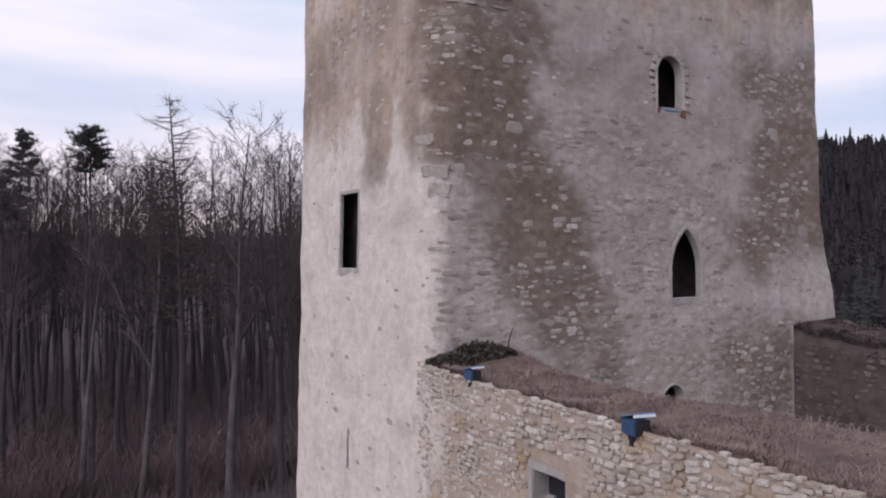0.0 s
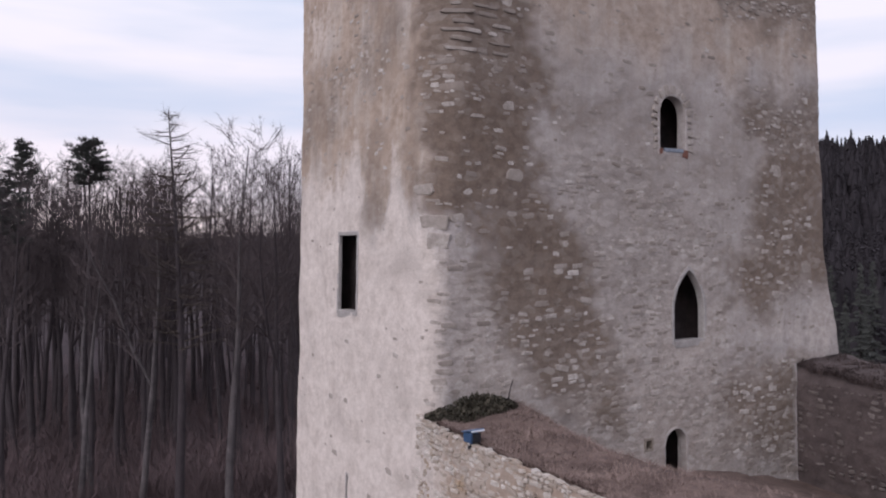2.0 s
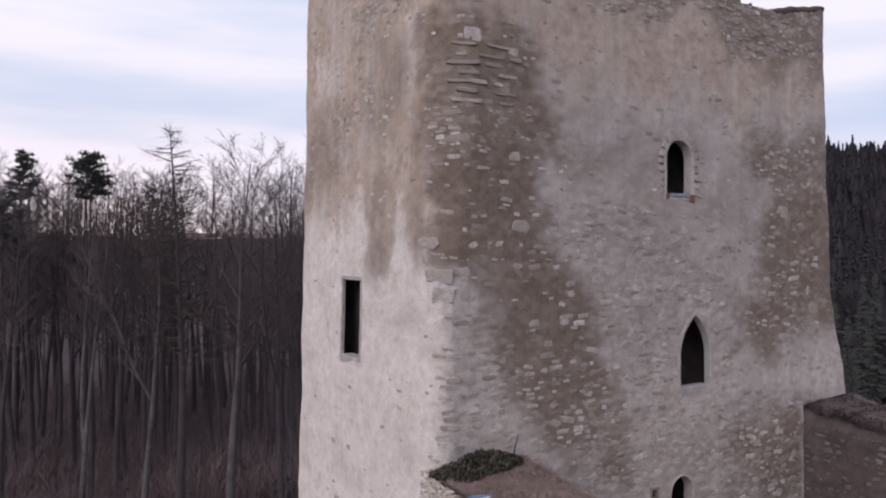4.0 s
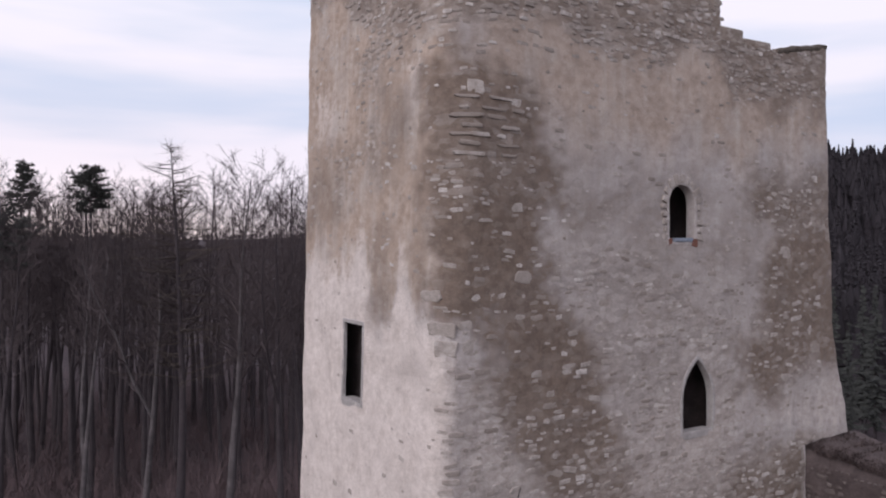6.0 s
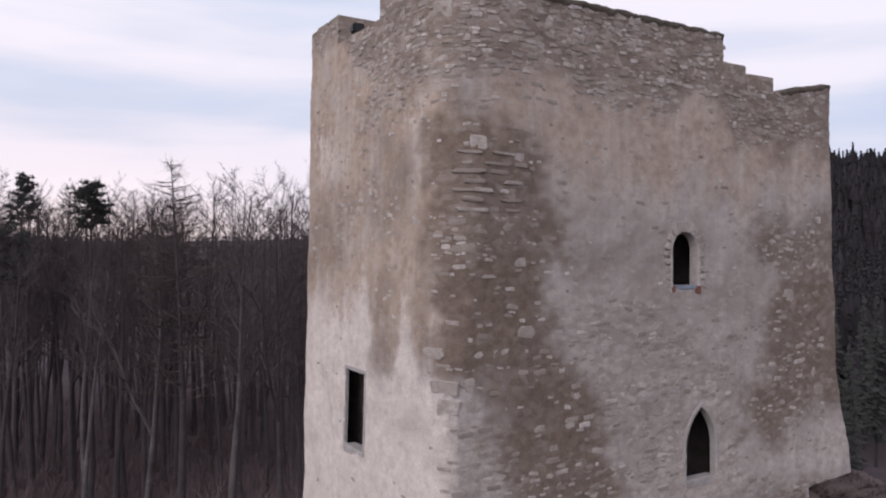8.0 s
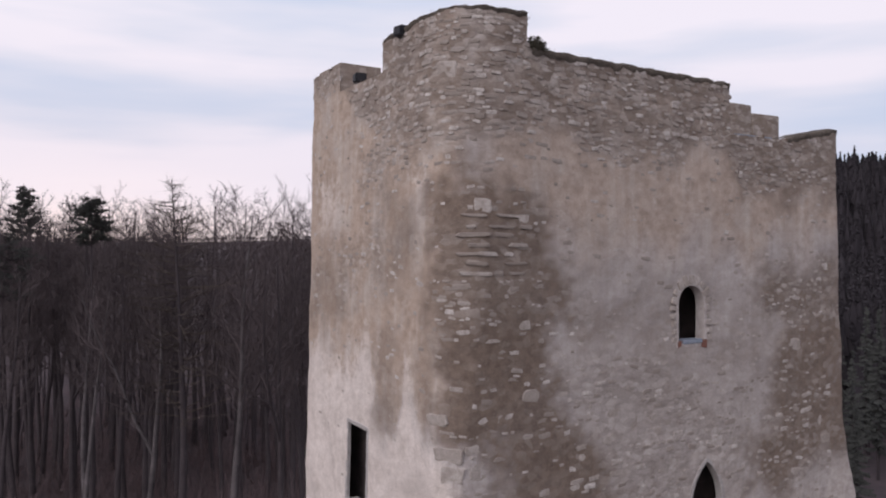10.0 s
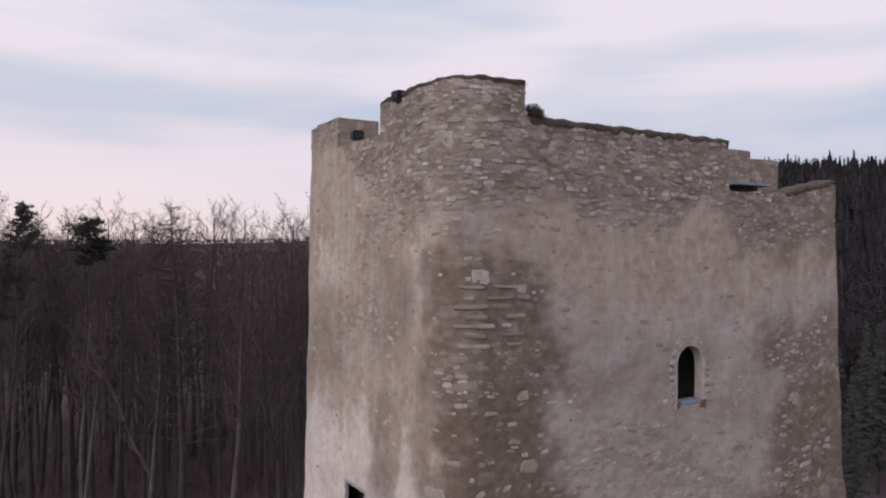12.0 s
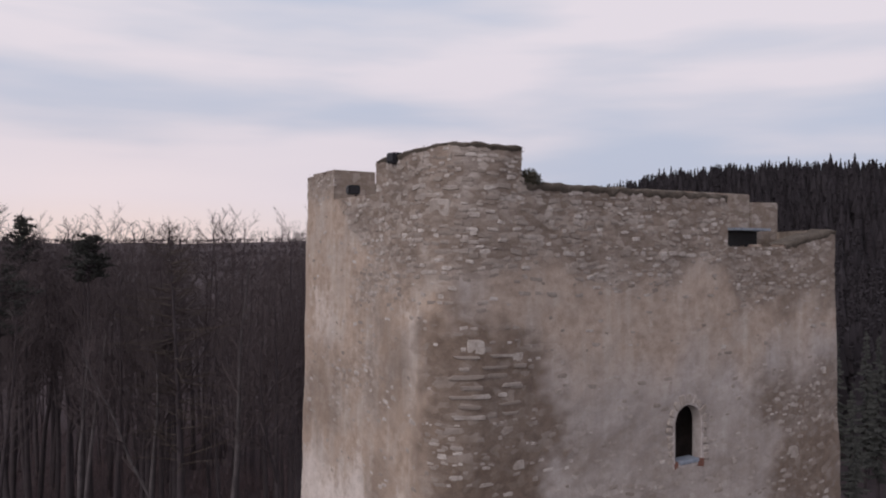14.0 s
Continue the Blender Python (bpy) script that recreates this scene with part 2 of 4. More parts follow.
def block(size, bevel=0.01, m=None, jitter=0.0, seed=0):
    """A bevelled box, standing on its base, as a bmesh."""
    bm = bmesh.new()
    bmesh.ops.create_cube(bm, size=1.0, matrix=Matrix.Translation((0, 0, size[2] / 2)) @ Matrix.Diagonal((*size, 1)))
    rnd = random.Random(seed)
    for v in bm.verts:
        v.co += Vector([rnd.uniform(-jitter, jitter) for _ in range(3)])
    if bevel:
        bmesh.ops.bevel(bm, geom=list(bm.edges), offset=bevel, segments=2, affect="EDGES")
    if m is not None:
        bm.transform(m)
    return bm


def stone_shape(seed):
    """An irregular rounded stone, one unit wide and high, that stands half proud of y = 0 towards -y."""
    rnd = random.Random(seed)
    verts, faces = [], []
    c = rnd.uniform(0.30, 0.43), rnd.uniform(0.26, 0.42)
    corner = [(0.5, -c[1]), (0.5, c[1]), (c[0], 0.5), (-c[0], 0.5), (-0.5, c[1]), (-0.5, -c[1]), (-c[0], -0.5), (c[0], -0.5)]
    ring = [(x + rnd.uniform(-0.09, 0.05) * (1 if x > 0 else -1), z + rnd.uniform(-0.13, 0.05) * (1 if z > 0 else -1)) for x, z in corner]
    n = len(ring)
    for scale, depth in ((1.0, 0.5), (0.99, -0.25), (0.88, -0.45)):
        verts += [(x * scale, depth + rnd.uniform(-0.05, 0.05), z * scale) for x, z in ring]
    verts.append((rnd.uniform(-0.1, 0.1), -0.5, rnd.uniform(-0.1, 0.1)))
    for k in range(2):
        for i in range(n):
            j = (i + 1) % n
            faces.append((k * n + i, k * n + j, (k + 1) * n + j, (k + 1) * n + i))
    faces += [(2 * n + i, 2 * n + (i + 1) % n, 3 * n) for i in range(n)]
    return verts, faces


STONES = [stone_shape(k) for k in range(12)]


def lay_stones(spots, parent, mat, name="stone", limit=300):
    """Stones at (matrix) spots: the first `limit` as objects of their own on shared meshes, the rest joined."""
    shared = [mesh_of(name, v, f, mat) for v, f in STONES]
    for me in shared:
        me.polygons.foreach_set("use_smooth", [False] * len(me.polygons))
    for k, m in enumerate(spots[:limit]):
        ob = new(name, shared[k % len(shared)])
        ob.parent = parent
        ob.matrix_basis = m
    verts, faces = [], []
    for k, m in enumerate(spots[limit:]):
        v, f = STONES[k % len(STONES)]
        base = len(verts)
        verts += [tuple(m @ Vector(q)) for q in v]
        faces += [tuple(base + i for i in q) for q in f]
    if verts:
        rest = part("rubble", mesh_of("rubble", verts, faces, mat), mat, parent)
        tagged(rest, "small limestone rubble set in the wall", kind="stuff")


def fbm(x, y, z, octaves=4):
    return noise.fractal(Vector((x, y, z)), 1.0, 2.0, octaves)


# ---- the ground, out to the horizon ----
def ground_height(x, y):
    r = math.hypot(x - 4, y - 2)
    h = -4.0 * min(1, max(0, (r - 12) / 26)) ** 1.3
    h += 6.0 * min(1, max(0, (r - 70) / 230))
    north = max(0.0, min(1.0, (y + 100) / 300))
    h += (21.0 + 9.0 * noise.noise(Vector((x * 0.0035, y * 0.0035, 8.0)))) * math.exp(-((r - 900) / 330) ** 2) * north
    # the wooded ridge to the east
    d = (x - 255) * 0.84 + (y - 140) * 0.54
    along = -(x - 255) * 0.54 + (y - 140) * 0.84
    fade = 1.0 / (1.0 + math.exp((along - 112) / 24))
    h += 35.0 * math.exp(-(d / 75) ** 2) * fade
    h += 3.0 * noise.noise(Vector((x * 0.012, y * 0.012, 3.0))) * min(1, r / 150)
    return h


def make_ground():
    radii = [0] + [2.0 * 1.085 ** k for k in range(96)]
    radii = [r for r in radii if r < 4500]
    spokes = 160
    verts, faces = [(4, 2, ground_height(4, 2))], []
    for r in radii[1:]:
        for k in range(spokes):
            a = 2 * math.pi * k / spokes
            x, y = 4 + r * math.cos(a), 2 + r * math.sin(a)
            verts.append((x, y, ground_height(x, y)))
    for k in range(spokes):
        faces.append((0, 1 + k, 1 + (k + 1) % spokes))
    for i in range(len(radii) - 2):
        a, b = 1 + i * spokes, 1 + (i + 1) * spokes
        for k in range(spokes):
            j = (k + 1) % spokes
            faces.append((a + k, b + k, b + j, a + j))
    ob = new("ground", mesh_of("ground", verts, faces, M_LITTER, True))
    tagged(ob, "dark brown forest floor of fallen leaves", "ground", kind="structure")


make_ground()

# ---- the tower ----
YAW_LEFT = 0.06
RIGHT = ((6.0, 10.15), (10.20, 10.15), (10.25, 11.92), (11.0, 11.78), (11.9, 11.5), (12.9, 11.3), (15.8, 11.15), (18.3, 11.06), (21.5, 11.0))


def table(rows, v):
    if v <= rows[0][0]:
        return rows[0][1]
    for (a, p), (b, q) in zip(rows, rows[1:]):
        if v <= b:
            return p + (q - p) * (v - a) / (b - a)
    return rows[-1][1]


def radius(z):
    return table(((9, 0.35), (13, 0.5), (17, 0.85), (21, 1.25)), z)


BACK = 6.85


def shell(s, z):
    """The tower's outer face: s < 0 along the west face from the corner, s > 0 along the south face. Place and normal."""
    yf, xc, r = 0.01 * (z - 13), 0.025 * (z - 13) - 0.2, radius(z)
    if abs(s) < r:
        a = (s + r) / (2 * r) * math.pi / 2
        return Vector((xc + r - r * math.cos(a), yf + r - r * math.sin(a), z)), Vector((-math.cos(a), -math.sin(a), 0))
    if s < 0:
        return Vector((xc + YAW_LEFT * (-s - r), yf - s, z)), Vector((-1, 0, 0.025)).normalized()
    if s > 11.0:
        edge = shell(11.0, z)[0]
        return edge + Vector((0.52, 0.85, 0)) * (s - 11.0), Vector((0.85, -0.52, 0))
    x = s + xc * max(0.0, 1 - (s - r) / 4)
    if s > 9.9:
        x = 9.9 + (s - 9.9) * (table(RIGHT, z) - 9.9) / 1.1
    return Vector((x, yf, z)), Vector((0, -1, 0.01)).normalized()


# patches on the render, as outlines of (s, z): brown stain, paler wash, masonry laid bare
BROWN_BAND = ((-0.75, 17.9), (-0.1, 18.35), (0.9, 18.2), (1.5, 17.7), (2.1, 17.2), (2.45, 16.4), (2.1, 15.6), (2.1, 14.4), (2.6, 13.6), (3.4, 13.1),
              (3.45, 12.2), (3.9, 11.1), (4.3, 9.6), (2.4, 10.2), (1.6, 11.1), (1.15, 12.6), (0.8, 13.6), (-0.15, 13.9), (-0.35, 15.2), (-0.75, 16.5))
BROWN_EAST = ((8.5, 14.8), (9.6, 15.3), (11.2, 15.5), (11.2, 12.3), (10.2, 12.0), (8.3, 11.4), (7.7, 12.6), (8.6, 13.4))
BROWN_LOW = ((7.6, 10.3), (9.7, 10.3), (10.6, 9.6), (10.3, 8.2), (7.9, 8.4), (7.3, 9.4))
GREY_EAST = ((7.7, 16.3), (11.2, 16.8), (11.2, 15.1), (8.9, 15.1))
STAINS = ((BROWN_BAND, 1.0, 0.6), (BROWN_EAST, 0.95, 0.8), (BROWN_LOW, 0.85, 0.6), (GREY_EAST, 0.65, 0.6),
          (((4.0, 10.6), (8.0, 10.4), (8.0, 7.4), (3.6, 7.4)), 0.15, 1.2),
          (((-6.9, 17.0), (-4.9, 17.0), (-4.6, 15.4), (-6.9, 15.0)), 0.42, 0.7),
          (((-2.7, 18.0), (-1.3, 17.8), (-1.2, 16.4), (-2.6, 16.2)), 0.4, 0.6),
          (((-2.9, 15.3), (-1.9, 15.3), (-1.8, 13.5), (-2.8, 13.5)), 0.4, 0.5),
          (((-1.1, 16.6), (-0.5, 16.6), (-0.2, 13.9), (-0.8, 13.8)), 0.45, 0.5),
          (((7.2, 19.9), (11.2, 20.0), (11.2, 18.3), (9.0, 18.1), (7.5, 18.2)), 0.55, 0.4),
          (((2.6, 16.6), (4.6, 16.2), (4.4, 15.0), (2.4, 14.6)), 0.35, 0.8),
          (((2.6, 16.6), (6.0, 16.0), (11.2, 16.9), (11.2, 13.4), (5.0, 14.0), (2.4, 14.8)), 0.26, 1.2))
BARE = ((((2.6, 14.6), (5.2, 14.9), (7.4, 13.8), (7.6, 10.6), (4.2, 9.6), (3.6, 12.2)), 0.7, 0.9),
        (((0.2, 12.9), (1.4, 12.6), (2.4, 10.4), (4.4, 9.4), (4.2, 8.6), (0.4, 9.6)), 0.7, 0.7),
        (((-0.6, 17.3), (1.6, 17.2), (1.9, 16.0), (0.0, 15.8)), 0.6, 0.5),
        (((-3.7, 18.8), (-2.3, 19.4), (-0.4, 19.4), (-0.5, 18.7), (-2.2, 18.3), (-3.6, 18.2)), 0.85, 0.4),
        (((-5.2, 16.6), (-3.0, 17.3), (-2.2, 16.8), (-4.6, 15.9)), 0.6, 0.5),
        (((8.0, 16.4), (11.0, 16.6), (11.0, 15.2), (8.8, 15.2)), 0.6, 0.5),
        (((2.2, 11.4), (5.0, 10.8), (10.4, 10.2), (10.4, 7.4), (2.6, 7.4)), 0.75, 0.9),
        (((8.6, 14.6), (11.0, 14.6), (11.0, 11.0), (8.2, 11.2)), 0.4, 0.8))
PALE = ((((3.9, 10.6), (6.4, 12.4), (7.8, 12.0), (7.4, 9.8), (8.0, 7.4), (3.9, 7.4)), 0.48, 1.2),
        (((9.5, 11.7), (11.4, 12.0), (12.0, 10.2), (9.9, 10.4), (8.6, 11.1)), 0.45, 0.6),
        (((-6.3, 18.5), (-5.0, 18.5), (-5.0, 17.3), (-6.3, 17.3)), 0.5, 0.4),
        (((-1.35, 18.3), (-0.95, 18.3), (-0.9, 17.3), (-1.3, 17.3)), 0.6, 0.3),
        (((0.5, 13.0), (1.2, 12.6), (1.5, 11.4), (2.4, 10.3), (1.0, 10.0), (0.3, 10.6)), 0.5, 0.6))
# how high the paler coat reaches, along the wall
COAT_TOP = ((-6.9, 14.7), (-4.9, 14.6), (-4.1, 14.7), (-3.5, 15.5), (-3.1, 14.8), (-2.6, 13.5), (-2.0, 13.4), (-1.6, 15.2), (-1.2, 14.2),
            (-0.7, 13.7), (0.1, 13.6), (0.8, 13.2))
# where the render ends and the bare masonry of the crest begins
BARE_FROM = ((-6.9, 20.5), (-5.0, 20.3), (-3.4, 19.3), (-1.6, 18.7), (0.5, 18.7), (1.6, 18.85), (2.4, 18.9), (3.2, 18.55), (5.4, 18.6), (6.3, 19.0),
             (7.2, 18.7), (7.5, 18.2), (9.2, 18.1), (11.2, 18.3))


def ramp01(v):
    return min(1.0, max(0.0, v))


def into(poly, s, z):
    """How far (s, z) lies inside an outline; negative outside it."""
    best, hit = 1e9, False
    for k in range(len(poly)):
        (a, b), (c, d) = poly[k - 1], poly[k]
        ex, ez = c - a, d - b
        t = ramp01(((s - a) * ex + (z - b) * ez) / (ex * ex + ez * ez))
        best = min(best, (s - a - t * ex) ** 2 + (z - b - t * ez) ** 2)
        if (b > z) != (d > z) and s < ex * (z - b) / ez + a:
            hit = not hit
    return math.sqrt(best) if hit else -math.sqrt(best)


REACH = {id(r): (min(p[0] for p in r[0]) - 1, max(p[0] for p in r[0]) + 1, min(p[1] for p in r[0]) - 1, max(p[1] for p in r[0]) + 1)
         for rows in (STAINS, BARE, PALE) for r in rows}


def patches(rows, s, z, ragged=0.5):
    """The strongest patch at (s, z), with ragged feathered edges."""
    v, e = 0.0, None
    for row in rows:
        poly, strength, feather = row
        lo, hi, bottom, top = REACH[id(row)]
        if lo < s < hi and bottom < z < top and strength > v:
            if e is None:
                e = ragged * (fbm(s * 1.3, z * 1.3, 1.7, 4) + 0.5 * noise.noise(Vector((s * 4.5, z * 7.0, 3.0))))
            v = max(v, strength * ramp01((into(poly, s, z) + e) / (1.7 * feather) + 0.5))
    return v


def stain(s, z):
    s = min(s, 10.9)
    v = patches(STAINS, s, z)
    if s > 1.55:
        under = table(CREST, s) - z + 0.08 * noise.noise(Vector((s * 4, z * 4, 0)))
        v = max(v, min(0.95, max(0.0, (0.28 - under) / 0.12)))
    crest = ramp01((z - table(BARE_FROM, s)) / 0.5) * (0.5 + 0.5 * fbm(s * 1.2, z * 1.2, 9.0, 3))
    return max(v, crest)


def limewash(s, z):
    """The paler coat low on the west face and round the corner's foot."""
    s = min(s, 10.9)
    e = fbm(s * 1.1, z * 0.8, 6.4, 4)
    west = ramp01((table(COAT_TOP, s) - z + 0.6 * e) / 1.2 + 0.35) * ramp01((0.5 - s + 0.25 * e) / 0.7)
    return max(west, patches(PALE, s, z, 0.35))


def rubble(s, z):
    """How far the masonry shows through the render, 0 to 1."""
    s = min(s, 10.9)
    e = 0.35 * fbm(s * 0.9, z * 0.9, 8.1, 4)
    return max(patches(BARE, s, z), min(0.95, max(0.0, (z - table(BARE_FROM, s) + e) / 0.35)))


def ochre(s, z):
    """Warm tan tint of the render high up and on the west face."""
    e = 0.9 * fbm(s * 0.8, z * 0.35, 4.4, 4)
    west = ramp01((z - 13.3 + e) / 0.8) * ramp01((0.4 - s) / 0.8)
    south = 0.7 * ramp01((z - 16.0 + e) / 1.5) * ramp01(s)
    lichen = 0.9 if 1.0 < s < 1.6 and z > 20.3 + 0.5 * e else 0.0
    return max(west, south, lichen)


def outline(kind, w, h, grow=0.0, n=12):
    """The outline of an opening w wide and h high, standing on v = 0, from its lower left round to its lower right."""
    hw = w / 2 + grow
    base = -grow
    if kind == "rect":
        top = h + grow
        left = [(-hw, base + (top - base) * i / n) for i in range(n)]
        over = [(-hw + 2 * hw * i / n, top) for i in range(n)]
        right = [(hw, top + (base - top) * i / n) for i in range(n + 1)]
        return left + over + right
    pts = []
    if kind == "round":
        spring = h - w / 2
        arc = [(hw * math.cos(math.pi - math.pi * i / (2 * n)), spring + hw * math.sin(math.pi - math.pi * i / (2 * n))) for i in range(2 * n + 1)]
    else:
        spring = h - w * 0.93
        big = (w / 2 + (h - spring) ** 2 / (w / 2)) / 2 + w * 0.0
        cx = -w / 2 + big
        stop = math.acos(-cx / big) if abs(cx) < big else math.pi / 2
        rr = big + grow
        lim = math.acos(max(-1, min(1, -cx / rr)))
        left = [(cx + rr * math.cos(math.pi + (lim - math.pi) * i / n), spring + rr * math.sin(math.pi + (lim - math.pi) * i / n)) for i in range(n + 1)]
        arc = left + [(-u, v) for u, v in reversed(left[:-1])]
    pts = [(-hw, base + (spring - base) * i / n) for i in range(n)] + arc
    pts += [(hw, spring + (base - spring) * (i + 1) / n) for i in range(n)]
    return pts


# openings: face, centre (x on the south face, y on the west), foot, width, height, shape, surround width
OPENINGS = {
    "upper": ("south", 5.83, 15.02, 0.78, 1.18, "round", 0.08),
    "lancet": ("south", 6.31, 10.98, 0.94, 1.50, "pointed", 0.085),
    "low": ("south", 5.88, 7.9, 0.66, 1.2, "round", 0.05),
    "west": ("west", 3.76, 11.63, 0.96, 1.60, "rect", 0.09),
    "slit": ("west", 3.55, 7.4, 0.09, 0.78, "rect", 0.05),
    "putlog": ("south", 5.05, 8.78, 0.16, 0.18, "rect", 0.05),
}


def inside(poly, u, v):
    hit = False
    for (a, b), (c, d) in zip(poly, poly[1:] + poly[:1]):
        if (b > v) != (d > v) and u < (c - a) * (v - b) / (d - b) + a:
            hit = not hit
    return hit


HOLES = [(o, outline(o[5], o[3], o[4], 0.02)) for o in OPENINGS.values()]


def in_hole(s, p):
    for (face, c, foot, width, height, kind, rim), poly in HOLES:
        if (face == "south") != (s > 0.6):
            continue
        u = p.x - c if face == "south" else c - p.y
        if abs(u) < width / 2 + 0.1 and -0.1 < p.z - foot < height + 0.1 and inside(poly, u, p.z - foot):
            return True
    return False


CREST = ((-9.0, 21.02), (-5.05, 21.12), (-5.049, 20.45), (-2.85, 20.45), (-2.849, 21.08), (-1.0, 21.14), (0.0, 21.20), (1.55, 21.16),
         (1.551, 20.55), (7.1, 20.54), (7.101, 19.47), (9.0, 19.48), (9.6, 19.62), (10.9, 19.86), (14.0, 19.86))


def relief(p, g):
    """How far the worn wall stands out at p, rougher where the masonry is bare."""
    d = 0.035 * fbm(p.x * 0.8, p.y * 0.8, p.z * 0.8, 3)
    d += (0.008 + 0.012 * g) * noise.noise(Vector((p.x * 4.5, p.y * 4.5, p.z * 7.0)))
    return d + 0.006 * noise.noise(Vector((p.x * 13, p.y * 13, p.z * 17)))


def make_tower():
    tower = tagged(new("castle_tower"), "tall ruined medieval stone tower with patchy stained render", "tower")
    step = 0.055
    cols = [-BACK + step * k for k in range(int((BACK + 12.3) / step) + 1)]
    z0, rows = 5.0, int((21.25 - 5.0) / step)
    tops = []
    rnd = random.Random(5)
    for s in cols:
        wear = 0.045 * noise.noise(Vector((s * 3.1, 2.0, 0))) + 0.03 * noise.noise(Vector((s * 9.0, 5.0, 0)))
        tops.append(int(round((table(CREST, s) + wear - z0) / step)))
    verts, faces, index = [], [], {}
    st, ru, oc, li = [], [], [], []

    def vert(i, k):
        if (i, k) not in index:
            s, z = cols[i], z0 + k * step
            p, nrm = shell(s, z)
            g = rubble(s, z)
            d = relief(p, g)
            index[i, k] = len(verts)
            verts.append(p + nrm * d)
            st.append(stain(s, z)), ru.append(g), oc.append(ochre(s, z)), li.append(limewash(s, z))
        return index[i, k]

    for i in range(len(cols) - 1):
        top = min(tops[i], tops[i + 1])
        smid = (cols[i] + cols[i + 1]) / 2
        for k in range(top):
            z = z0 + (k + 0.5) * step
            if in_hole(smid, shell(smid, z)[0]):
                continue
            faces.append((vert(i, k), vert(i + 1, k), vert(i + 1, k + 1), vert(i, k + 1)))
    me = mesh_of("wall", verts, faces, M_RENDER, True)
    for name, values in (("stain", st), ("rubble", ru), ("ochre", oc), ("lime", li)):
        me.attributes.new(name, "FLOAT", "POINT").data.foreach_set("value", values)
    wall = part("wall", me, M_RENDER, tower, "limestone masonry under brown-stained lime render")

    # the crest: the wall's thickness above the deck, seen from its broken ends
    cv, cf = [], []
    for i in range(len(cols) - 1):
        top = z0 + min(tops[i], tops[i + 1]) * step
        quad = []
        for s in (cols[i], cols[i + 1]):
            p, nrm = shell(s, top)
            inner = Vector((max(1.25, min(p.x, 12.4)), min(6.3, max(0.4 if s > 7.05 else 1.35, p.y)), top))
            quad.append((p - nrm * 0.0, inner))
        (a, ai), (b, bi) = quad
        n0 = len(cv)
        drop = Vector((0, 0, top - 18.6))
        cv += [a, b, bi, ai, bi - drop, ai - drop]
        cf += [(n0, n0 + 1, n0 + 2, n0 + 3), (n0 + 3, n0 + 2, n0 + 4, n0 + 5)]
    for i in range(1, len(cols) - 1):
        lo, hi = sorted((min(tops[i - 1], tops[i]), min(tops[i], tops[i + 1])))
        if hi > lo:
            s = cols[i]
            for k in range(lo, hi):
                zs = (z0 + k * step, z0 + (k + 1) * step)
                n0 = len(cv)
                for z in zs:
                    p, nrm = shell(s, z)
                    inner = Vector((max(1.25, min(p.x, 12.4)), min(6.3, max(0.4 if s > 7.15 else 1.35, p.y)), z))
                    cv += [p - nrm * 0.004, inner]
                cf.append((n0, n0 + 1, n0 + 3, n0 + 2))
    part("wall_crest", coat(mesh_of("wall_crest", cv, cf, M_RENDER), 0, 0.8, 0.7, 0.45), M_RENDER, tower, "worn mossy top of the wall")

    # a ragged cap of dark moss and turf along the top
    for lo, hi in ((-2.75, 1.5), (1.62, 7.05), (9.08, 11.0)):
        mv, mf = [], []
        n0, count = 0, int((hi - lo) / 0.07)
        for k in range(count + 1):
            s = lo + (hi - lo) * k / count
            thick = 0.075 if s > 1.6 else 0.035
            top = table(CREST, s) + 0.02 + 0.05 * noise.noise(Vector((s * 3.1, 2.0, 0)))
            drop = thick * (1.1 + 1.3 * noise.noise(Vector((s * 5.0, 1.0, 0))))
            p, nrm = shell(s, top)
            for out, dz in ((0.0, -drop - 0.05), (0.02, -drop), (0.035, -0.01), (-0.08, 0.025), (-0.5, 0.03)):
                mv.append(p + nrm * out + Vector((0, 0, dz + 0.012 * rnd.uniform(-1, 1))))
        for k in range(count):
            for j in range(4):
                a, b = n0 + k * 5 + j, n0 + (k + 1) * 5 + j
                mf.append((a, b, b + 1, a + 1))
        part("moss_cap", mesh_of("moss_cap", mv, mf, M_CREST, True), M_CREST, tower, "dark moss and turf on the wall top")

    # the sides turned away, and the roof deck
    bm = bmesh.new()
    for z, pts in ((5.0, ((9.95, 0.4), (12.2, 2.6), (12.6, 6.83), (0.12, 6.83))), (19.9, ((10.8, 0.4), (12.5, 2.6), (12.6, 6.83), (0.42, 6.83)))):
        for x, y in pts:
            bm.verts.new((x, y, z))
    bm.verts.ensure_lookup_table()
    for k in range(3):
        bm.faces.new([bm.verts[i] for i in (k, k + 1, k + 5, k + 4)])
    part("rear_wall", bm, M_MORTAR, tower)
    part("roof_deck", block((10.2, 6.2, 0.25), 0.0, pose(5.7, 3.5, 18.5)), M_MORTAR, tower)
    part("rear_parapet", block((10.6, 0.6, 2.2), 0.02, pose(5.7, 6.5, 18.75), 0.02), M_MORTAR, tower)
    part("stair_head", block((4.0, 0.8, 2.12), 0.03, pose(9.35, 3.05, 18.75), 0.03), M_RENDER, tower, "low masonry block on the tower's roof")
    part("stair_wall", block((1.22, 0.8, 1.94), 0.03, pose(11.96, 3.05, 18.75), 0.03), M_RENDER, tower)
    for ob in tower.children:
        if ob.name.startswith("stair_"):
            coat(ob.data, 0, 0.8, 0.8, 0.5)
    part("inner_wall", block((10.0, 0.1, 13.2), 0, pose(5.6, 0.95, 5.3)), M_SHADED_MORTAR, tower, "added dark panel standing in for the dim interior behind the windows")
